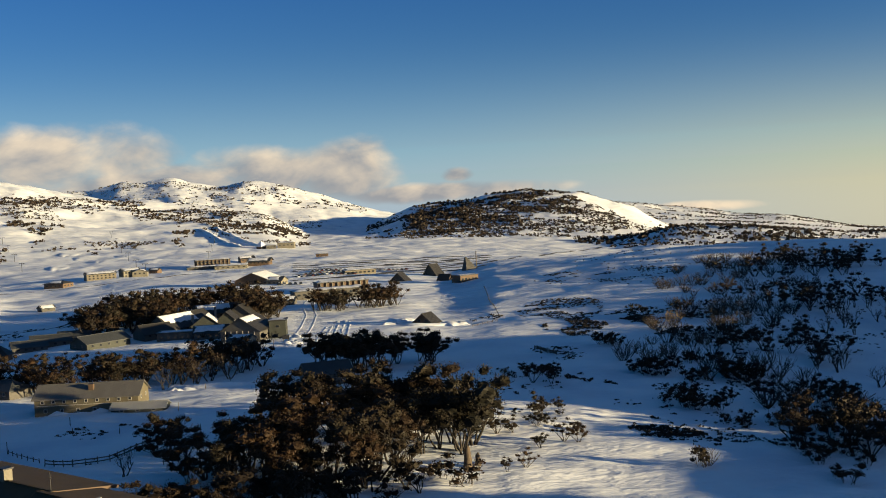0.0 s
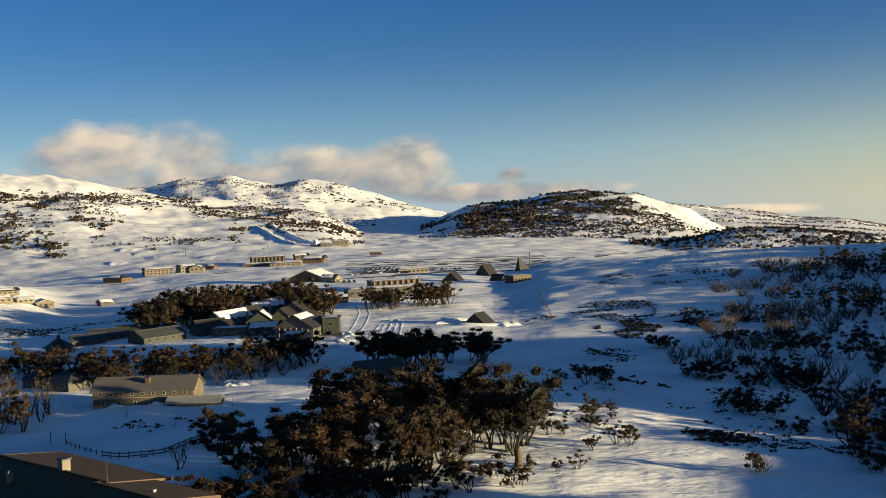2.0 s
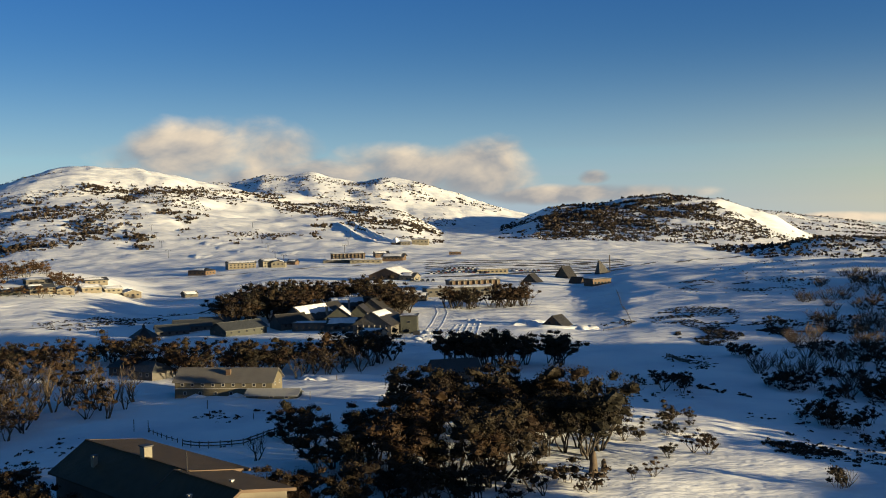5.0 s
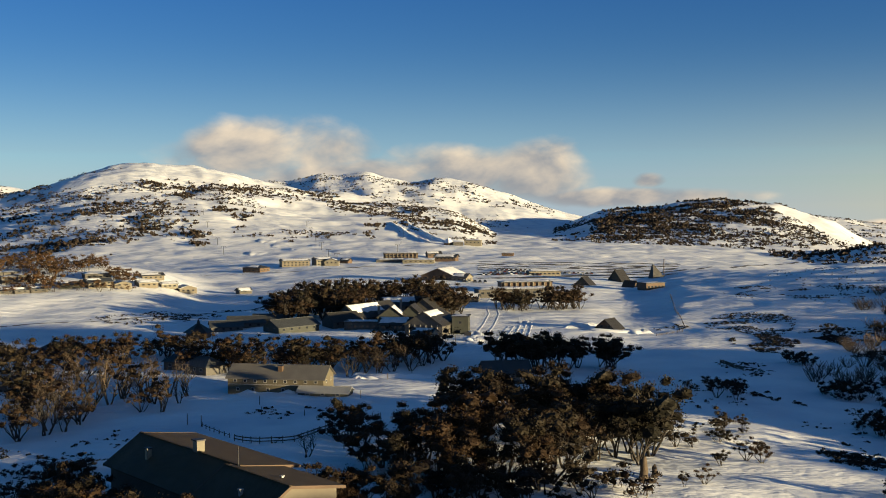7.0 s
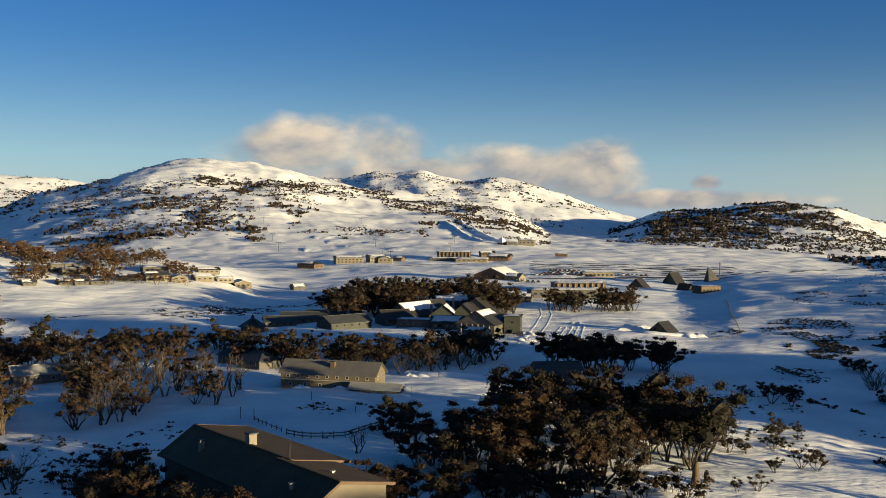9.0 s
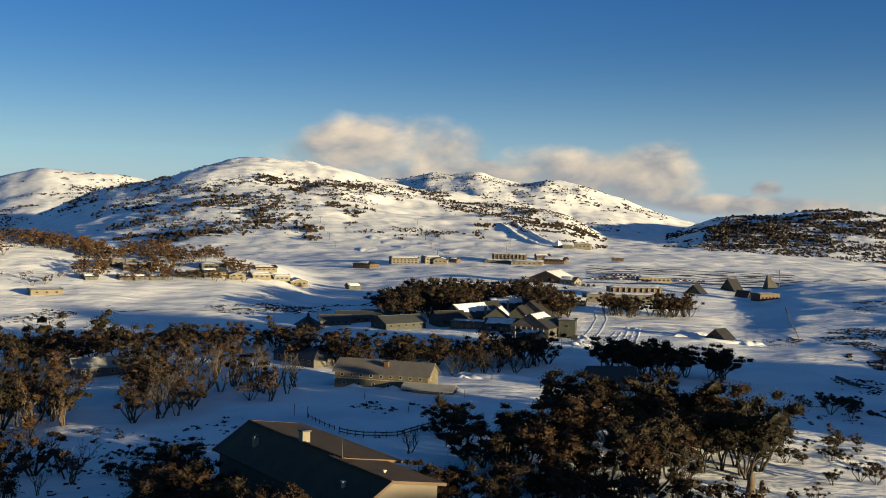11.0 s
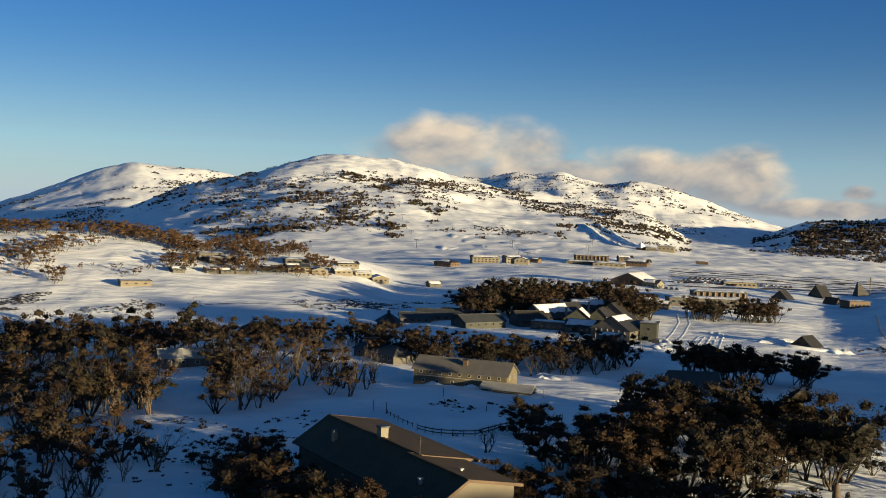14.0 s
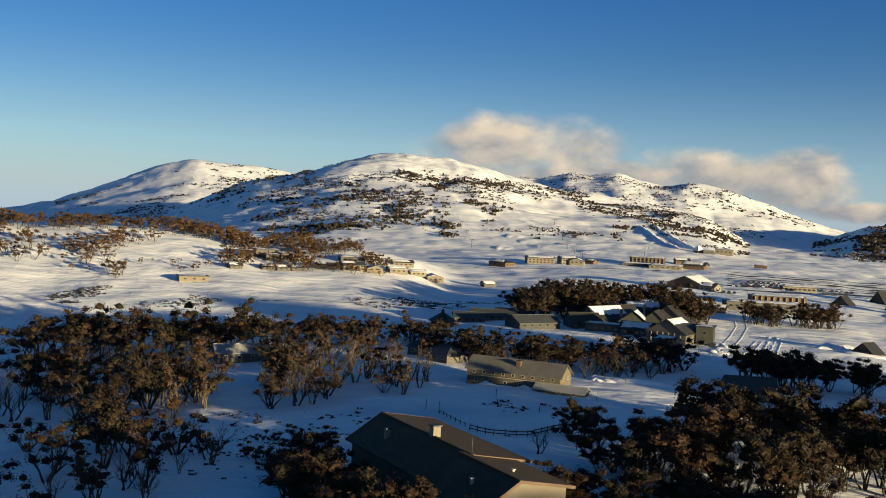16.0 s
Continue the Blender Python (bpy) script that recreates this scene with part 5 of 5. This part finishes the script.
def wood_line(points, wide, count, size=1.0):
    """A belt of woods along a line of (bearing, distance) points on the hillside, broken into uneven clumps."""
    pos = far_rng.uniform(0, len(points) - 1, count * 2)
    at = np.arange(len(points))
    b = np.interp(pos, at, [q[0] for q in points]) + far_rng.normal(0, 0.25, count * 2)
    r = np.interp(pos, at, [q[1] for q in points]) + far_rng.normal(0, wide * 2.2, count * 2)
    x, y = -np.sin(np.radians(b)) * r, np.cos(np.radians(b)) * r
    keep = fbm(x, y, 45, 3, 71) > -0.08
    x, y = x[keep][:count], y[keep][:count]
    FAR_POINTS.append(np.stack([x, y, ground(x, y)], 1))
    FAR_SIZES.append(far_rng.uniform(1.3, 3.2, len(x)) * size)


# the long dark belts across the ski hill
wood_line([(21.7, 1512), (19.2, 1531), (16.5, 1563), (13.7, 1603), (12.2, 1652), (9.3, 1652), (7.3, 1717)], 9, 240, 1.1)
wood_line([(13.5, 1618), (10.6, 1640), (6.2, 1790), (3.7, 1854), (1.4, 1838), (-1.2, 1715)], 10, 360, 1.1)
wood_line([(3.2, 1655), (1.4, 1714), (-1.2, 1702)], 22, 190, 1.1)
wood_line([(21.3, 1331), (18.4, 1320), (15.1, 1433), (12.8, 1561)], 9, 170, 1.0)
wood_line([(0.2, 1430), (-1.6, 1483), (-3.1, 1462), (-4.6, 1622)], 25, 260, 1.1)
wood_line([(18.9, 1153), (16.5, 1212), (13.7, 1276), (10.8, 1344)], 30, 190, 1.0)
wood_line([(21.1, 1167), (17.8, 1136), (14.5, 1101)], 16, 90, 1.0)
wood_line([(4.1, 1846), (1.7, 1901), (-1.0, 1902)], 60, 220, 1.0)
wood_line([(5.1, 2581), (3.6, 2629), (2.3, 2460)], 20, 60, 1.0)
# the dense dark wood on the rounded hill
wood_line([(-10.3, 1662), (-12.5, 1723), (-14.8, 1840), (-17.0, 1891), (-19.1, 1864)], 40, 900, 1.5)
wood_line([(-10.7, 1944), (-13.1, 1985), (-15.6, 1985), (-18.1, 1985)], 20, 420, 1.35)
wood_line([(-10.7, 1617), (-13.1, 1615), (-15.1, 1656), (-17.2, 1662)], 22, 200, 1.4)
for b, r in ((9.4, 1447), (8.4, 1342), (10.6, 1161), (1.5, 1343), (13.1, 1250), (12.6, 1459), (18.4, 1097), (17.6, 1198), (13.4, 1304), (10.8, 1157), (9.6, 1405), (11.4, 1549)):
    wood_line([(b - 0.25, r), (b + 0.25, r)], 9, 26, 1.15)
banded_woods(1080, 1880, -5, 21, 16000, 0.27, 0.75)
banded_woods(2050, 2700, -8, 9, 3500, 0.05)
banded_woods(1600, 1900, 17, 24, 900, 0.2)
banded_woods(2600, 3380, 20, 31, 5200, 0.10, 1.5)
banded_woods(1400, 2000, -24, -9, 3500, 0.10)
banded_woods(830, 1300, -40, -21, 1800, -0.02)
banded_woods(3350, 4150, -40, -17, 4500, -0.05, 1.9)
banded_woods(1350, 2050, -22, -8, 5000, -0.02, 1.1)


def tufts(points, sizes, per, flat, leaf, lift):
    n = len(points)
    c = np.repeat(points, per, axis=0)
    s = np.repeat(sizes, per)
    d = far_rng.normal(size=(len(c), 3))
    d /= np.linalg.norm(d, axis=1)[:, None]
    d[:, 2] = np.abs(d[:, 2])
    p = c + d * (s * far_rng.uniform(0.3, 1.0, len(c)))[:, None] * np.array([1, 1, flat]) + np.array([0, 0, lift]) * s[:, None]
    a = far_rng.normal(size=(len(c), 3))
    a /= np.linalg.norm(a, axis=1)[:, None]
    b = np.cross(a, far_rng.normal(size=(len(c), 3)))
    b /= np.linalg.norm(b, axis=1)[:, None]
    k = (s * leaf)[:, None]
    v = np.stack([p - a * k - b * k * 0.5, p + a * k * 0.3 - b * k * 0.8, p + a * k + b * k * 0.4, p - a * k * 0.3 + b * k * 0.8], 1).reshape(-1, 3)
    return v, np.arange(len(v)).reshape(-1, 4)


v, f = tufts(np.concatenate(FAR_POINTS), np.concatenate(FAR_SIZES), 7, 0.8, 0.5, 0.2)
me = bpy.data.meshes.new("far_woods")
me.from_pydata(v.tolist(), [], f.tolist())
me.materials.append(FAR_LEAF)
tagged(new("far_woods", me), "dark snow gum woods scattered over the far hills", "woods", kind="stuff")
sp = np.concatenate(SCRUB_POINTS)
v, f = tufts(sp, far_rng.uniform(0.28, 0.8, len(sp)), 9, 0.45, 0.35, 0.0)
me = bpy.data.meshes.new("heath")
me.from_pydata(v.tolist(), [], f.tolist())
me.materials.append(SCRUB)
tagged(new("heath", me), "dark heath scrub poking through thin snow", "scrub", kind="stuff")

# ---- fences, poles, tracks, car park ----
def post_mesh(name, r, tall, mat, sides=6):
    ring = [(r * math.cos(2 * math.pi * i / sides), r * math.sin(2 * math.pi * i / sides)) for i in range(sides)]
    v = [(x, y, -0.4) for x, y in ring] + [(x * 0.85, y * 0.85, tall) for x, y in ring]
    return mesh_of(name, v, [(i, (i + 1) % sides, sides + (i + 1) % sides, sides + i) for i in range(sides)] + [tuple(range(sides, 2 * sides))], mat)


def along(points, step):
    """Evenly spaced places along a bent line."""
    out = []
    for (x0, y0), (x1, y1) in zip(points, points[1:]):
        n = max(1, round(math.hypot(x1 - x0, y1 - y0) / step))
        out += [(x0 + (x1 - x0) * i / n, y0 + (y1 - y0) * i / n) for i in range(n)]
    return out + [points[-1]]


def rail_between(a, b, z, thick, mat):
    (x0, y0), (x1, y1) = a, b
    z0, z1 = height(x0, y0) + z, height(x1, y1) + z
    d = Vector((x1 - x0, y1 - y0, 0)).normalized()
    n = Vector((-d.y, d.x, 0)) * thick * 0.5
    v = []
    for (x, y, zz) in ((x0, y0, z0), (x1, y1, z1)):
        v += [(x + n.x, y + n.y, zz - thick), (x - n.x, y - n.y, zz - thick), (x - n.x, y - n.y, zz + thick), (x + n.x, y + n.y, zz + thick)]
    return mesh_of("rail", v, [(0, 1, 2, 3), (7, 6, 5, 4), (0, 4, 5, 1), (1, 5, 6, 2), (2, 6, 7, 3), (3, 7, 4, 0)], mat)


def fence(name, points, step, tall, rails, label, thick=0.09):
    o = tagged(new(name), label, "fence")
    o.empty_display_size = 0.5
    spots = along(points, step)
    me = post_mesh("post", 0.09, tall, POST_WOOD)
    for i, (x, y) in enumerate(spots):
        part("post", me, o, "", pose(x, y, height(x, y), 3 * math.sin(i * 2.1), 3 * math.cos(i * 1.7)))
    for a, b in zip(spots, spots[1:]):
        for z in rails:
            part("rail", rail_between(a, b, z, thick, POST_WOOD), o)
    return o


fence("rail_fence", [(-30.8, 193.8), (-25.9, 191.2), (-19.9, 193.0), (-16.6, 196.7), (-14.0, 201.2)], 1.9, 1.3, (0.45, 1.0), "weathered two-rail timber fence curving across the snow")
fence("sagging_fence", [(-39.0, 206.7), (-35.9, 201.9), (-32.1, 196.6)], 2.2, 0.9, (0.55,), "low sagging fence half buried in snow", 0.05)
fence("snow_fence", [(126.8, 502.7), (112, 437), (99, 372)], 6.0, 0.9, (0.3, 0.6), "dark slatted snow fence across the flat", 0.05)
fence("snow_fence", [(84.4, 352.9), (95.2, 360.7)], 2.5, 0.8, (0.3, 0.6), "short dark snow fence", 0.05)
fence("snow_fence", [(89, 276), (88.2, 282), (87, 290)], 2.0, 1.2, (0.3, 0.6, 0.9), "short dark snow fence on the slope", 0.12)

POLE = "marker poles in the snow"
for i, (x, y, tall, lean) in enumerate(((-30.7, 227.1, 1.9, 1), (-29.1, 218.1, 1.7, -2), (-20.2, 216.3, 1.2, 2), (-10.5, 185.1, 1.7, 4), (-8.9, 183.6, 2.0, -5), (-42.2, 208.5, 2.3, 1),
                                        (-9.5, 233.8, 1.8, 2), (-4.7, 210.1, 1.4, 6), (-39.2, 206.9, 2.3, 0), (10, 262, 1.6, 3), (2, 266, 1.6, -2), (16, 330, 2.4, 0), (-4, 259, 1.5, 2))):
    o = tagged(new("marker_pole", post_mesh("marker_pole", 0.08, tall, POST_WOOD)), "thin weathered wooden marker pole", "pole", POLE)
    o.matrix_basis = pose(x, y, height(x, y), lean, lean * 0.6)
sign = base_at("track_sign", 20.5, 341, -6, "small dark board on two legs beside the track", "sign")
for u in (-0.8, 0.8):
    part("leg", mesh_of("leg", *box(u - 0.06, u + 0.06, -0.06, 0.06, -0.3, 1.0), POST_WOOD), sign)
part("board", mesh_of("board", *box(-1.1, 1.1, -0.1, -0.063, 0.9, 2.1), DARK), sign)


def lift_tower(x, y, tall, turn):
    o = base_at("lift_tower", x, y, turn, "steel ski lift tower with a cross-arm", "lift tower", "ski lift towers")
    part("mast", post_mesh("mast", 0.2, tall, DARK, 8), o)
    part("cross_arm", mesh_of("cross_arm", *box(-2.2, 2.2, -0.14, 0.14, tall - 0.25, tall + 0.05), DARK), o)
    for u in (-2.0, 2.0):
        part("sheave", mesh_of("sheave", *box(u - 0.12, u + 0.12, -0.9, 0.9, tall - 0.6, tall - 0.253), DARK), o)


for i in range(6):
    lift_tower(-50 - 13 * i, 812 + 95 * i, 7.0, -6)
for i in range(5):
    lift_tower(-160 - 20 * i, 960 + 85 * i, 7.0, -12)
for i in range(4):
    lift_tower(-5 + 3 * i, 960 + 110 * i, 7.0, 2)


def ribbon(name, points, width, rise, mat, label, category, lift=0.03, kind="structure", shape=((-0.5, 0), (-0.25, 1), (0.25, 1), (0.5, 0)), step=4.0, wob=0.0, seed=0):
    """A strip that follows the ground along a bent line, with its own cross-section."""
    spots = along(points, step)
    r = random.Random(seed)
    v, f, n = [], [], len(shape)
    for i, (x, y) in enumerate(spots):
        a, b = spots[max(i - 1, 0)], spots[min(i + 1, len(spots) - 1)]
        d = Vector((b[0] - a[0], b[1] - a[1], 0)).normalized()
        side = Vector((d.y, -d.x, 0))
        k, wv = 1 + r.uniform(-wob, wob), width * (1 + r.uniform(-wob, wob))
        ends = 0.15 if i in (0, len(spots) - 1) else 1
        for s, h in shape:
            px, py = x + side.x * s * wv, y + side.y * s * wv
            v.append((px, py, (lift if h else -0.12) + h * rise * k * ends))
        if i:
            q = (i - 1) * n
            f += [(q + j, q + j + 1, q + n + j + 1, q + n + j) for j in range(n - 1)]
    v = np.array(v)
    v[:, 2] += ground(v[:, 0], v[:, 1])
    return tagged(new(name, mesh_of(name, v.tolist(), f, mat, False)), label, category, kind=kind)


RUT = ((-0.5, 0), (-0.32, 1), (-0.12, 0.2), (0.1, 0.3), (0.32, 1), (0.5, 0))
for i, off in enumerate((-2.6, 1.8)):
    ribbon("snow_track", [(x + off * (0.9 + 0.06 * math.sin(k + 2 * i)), y - off * 0.25) for k, (x, y) in enumerate(ROAD)], 0.8, 0.02, SNOW, "ploughed snow ridge between wheel ruts", "track", lift=0.02, wob=0.25, seed=i, step=3.0, shape=RUT)
for i in range(5):
    ribbon("snow_track", [(27 + 2.2 * i, 318 + 2 * i), (31 + 2.3 * i, 345), (37 + 2.2 * i, 376 + i)], 0.7, 0.04, SNOW, "deep snow-groomer rut", "track", lift=0.02, wob=0.2, seed=20 + i, step=3.0, shape=RUT)
ribbon("snow_bank", [(-14, 268), (-4, 263.5), (6, 262.5), (16, 262)], 3.4, 0.9, SNOW, "ploughed snow bank along the track", "snow bank", wob=0.4, step=2.5, seed=31)
ribbon("snow_bank", [(21.5, 330), (22.5, 345), (25, 362)], 4.0, 0.15, SNOW, "low ploughed snow bank beside the tower", "snow bank", wob=0.4, step=2.5, seed=32)
ribbon("snow_bank", [(62, 366), (68, 361.5), (77, 362), (81, 370)], 5.0, 0.45, SNOW, "drifted snow bank round the ski hut", "snow bank", wob=0.5, step=2.5, seed=33)
ribbon("snow_bank", [(-38, 245.5), (-30, 244), (-24, 241.5)], 3.4, 0.8, SNOW, "drifted snow bank before the lodge", "snow bank", wob=0.4, step=2.5, seed=34)
for i, (x, y, w, h) in enumerate(((62, 374, 3.2, 0.9), (66, 378, 2.6, 0.7), (80, 362, 3.6, 0.8), (58, 369, 2.2, 0.6), (22, 336, 2.6, 0.7), (24, 352, 3.0, 0.8), (20, 322, 2.2, 0.5), (-10, 263, 2.4, 0.6), (44, 388, 2.4, 0.5))):
    ribbon("snow_heap", [(x - w, y - 0.4), (x - 0.2 * w, y + 0.5), (x + 0.5 * w, y - 0.3), (x + w, y + 0.4)], 2.2 * w, h, SNOW, "shovelled heap of lumpy snow", "snow heap", wob=0.5, step=1.2, seed=120 + i)
# rows of the car park
for i in range(8):
    y0 = 640 + 26 * i
    ribbon("car_park_lane", [(44 + 2 * i, y0), (80 + 3 * i, y0 + 4), (125 + 5 * i, y0 + 18), (175 + 7 * i, y0 + 44)], 8.0, 0.02, GRAVEL, "dark wet gravel lane of the car park", "car park", lift=0.14, step=6, wob=0.7, seed=40 + i)
ribbon("valley_road", [(170, 705), (250, 830), (360, 985), (520, 1230)], 5.0, 0.03, GRAVEL, "narrow dark road over the snowfield", "road", lift=0.08, step=10, wob=0.4, seed=80)
ribbon("valley_road", [(-130, 690), (-95, 703), (-40, 748), (20, 790), (60, 800)], 3.0, 0.03, GRAVEL, "narrow dark road below the far lodges", "road", lift=0.07, step=8, wob=0.6, seed=81)
ribbon("creek_line", [(-150, 398), (-118, 405), (-96, 417), (-74, 440), (-60, 462), (-52, 490)], 1.6, 0.02, GRAVEL, "open dark creek winding through the snow", "creek", lift=0.05, step=4, wob=0.6, seed=82)
# two straight groomed runs on the ski hill
for i, (a, b) in enumerate((((-15.6, 1378), (26, 1090)), ((2, 1420), (46, 1105)))):
    ribbon("ski_run_bank", [a, ((a[0] + b[0]) / 2 - 2, (a[1] + b[1]) / 2), b], 7.0, 2.2, SNOW, "straight groomed snow bank on the ski slope", "ski run", step=14, wob=0.2, seed=90 + i)
for i, (x, y, s) in enumerate(((-119, 1042, 9), (-132, 965, 8), (-56, 973, 8), (-100, 1005, 7), (-82, 1060, 8), (-140, 1100, 9), (-70, 1120, 7))):
    ribbon("snow_mound", [(x - s, y), (x - s * 0.3, y + 1), (x + s * 0.4, y + 1), (x + s, y)], 3.4 * s, 0.09 * s, SNOW, "built-up snow jump on the ski slope", "snow mound", step=3, wob=0.3, seed=100 + i)


def parked_car(paint):
    o = tagged(new("parked_car"), "parked car with snow on its roof", "car", "cars in the car park")
    o.empty_display_size = 0.5
    v = [(-2.1, -0.85, 0.35), (2.1, -0.85, 0.35), (2.1, 0.85, 0.35), (-2.1, 0.85, 0.35), (-2.1, -0.82, 0.85), (2.1, -0.8, 0.8), (2.1, 0.8, 0.8), (-2.1, 0.82, 0.85)]
    part("body", mesh_of("body", v, [(3, 2, 1, 0), (4, 5, 6, 7), (0, 1, 5, 4), (1, 2, 6, 5), (2, 3, 7, 6), (3, 0, 4, 7)], paint), o)
    v = [(-1.9, -0.78, 0.853), (1.0, -0.78, 0.83), (1.0, 0.78, 0.83), (-1.9, 0.78, 0.853), (-1.5, -0.62, 1.45), (0.3, -0.62, 1.45), (0.3, 0.62, 1.45), (-1.5, 0.62, 1.45)]
    part("cabin", mesh_of("cabin", v, [(4, 5, 6, 7), (0, 1, 5, 4), (1, 2, 6, 5), (2, 3, 7, 6), (3, 0, 4, 7)], GLASS), o)
    v, f = lumpy([(-1.5, -0.62, 1.455), (0.3, -0.62, 1.455), (0.3, 0.62, 1.455), (-1.5, 0.62, 1.455)], 0.16, 3, 2, 5)
    part("roof_snow", mesh_of("roof_snow", v, f, ROOF_SNOW, False), o, "thin cap of snow")
    ring = [(0.33 * math.cos(math.pi * i / 5), 0.33 * math.sin(math.pi * i / 5)) for i in range(10)]
    wheel = mesh_of("wheel", [(a, -0.1, b) for a, b in ring] + [(a, 0.1, b) for a, b in ring], [tuple(range(9, -1, -1)), tuple(range(10, 20))] + [(i, (i + 1) % 10, 10 + (i + 1) % 10, 10 + i) for i in range(10)], TYRE)
    for x in (-1.3, 1.3):
        for y in (-0.8, 0.8):
            part("wheel", wheel, o, "", pose(x, y, 0.33))
    return o


CARS = [parked_car(p) for p in CAR_PAINTS]
car_rng = random.Random(8)
spots = [(50 + 2.9 * i, 662 + 0.15 * i) for i in range(13)] + [(56 + 3.0 * i, 682 + 0.15 * i) for i in range(12)] + [(62 + 3.1 * i, 703 + 0.2 * i) for i in range(10)] + [(34 + 3.0 * i, 597.5 + 0.3 * i) for i in range(5)] + [(96 + 3.0 * i, 690 + 0.5 * i) for i in range(10)]
for i, (x, y) in enumerate(spots):
    m = pose(x, y, height(x, y) - 0.05, 0, 0, 90 + car_rng.uniform(-6, 6))
    if i < len(CARS):
        CARS[i].matrix_basis = m
    else:
        copy_thing(car_rng.choice(CARS), m)

# pale broken stumps below the near clump
for i, (x, y, tall, r) in enumerate(((37.1, 163.4, 3.4, 0.62), (38.9, 164.0, 2.0, 0.45), (30.5, 160.2, 1.6, 0.4))):
    verts, faces = [(0, 0, -0.5)], []
    limb(verts, faces, [Vector((0, 0, -0.5)), Vector((0.1, 0, tall * 0.4)), Vector((0.05, 0.1, tall * 0.8)), Vector((0.2, 0.1, tall))], [r * 1.3, r, r * 0.8, r * 0.35], 8, 0)
    o = tagged(new("broken_stump", mesh_of("broken_stump", verts, faces, DEAD_BARK, False)), "pale broken snow gum stump standing in snow", "stump", "broken stumps")
    o.matrix_basis = pose(x, y, height(x, y))
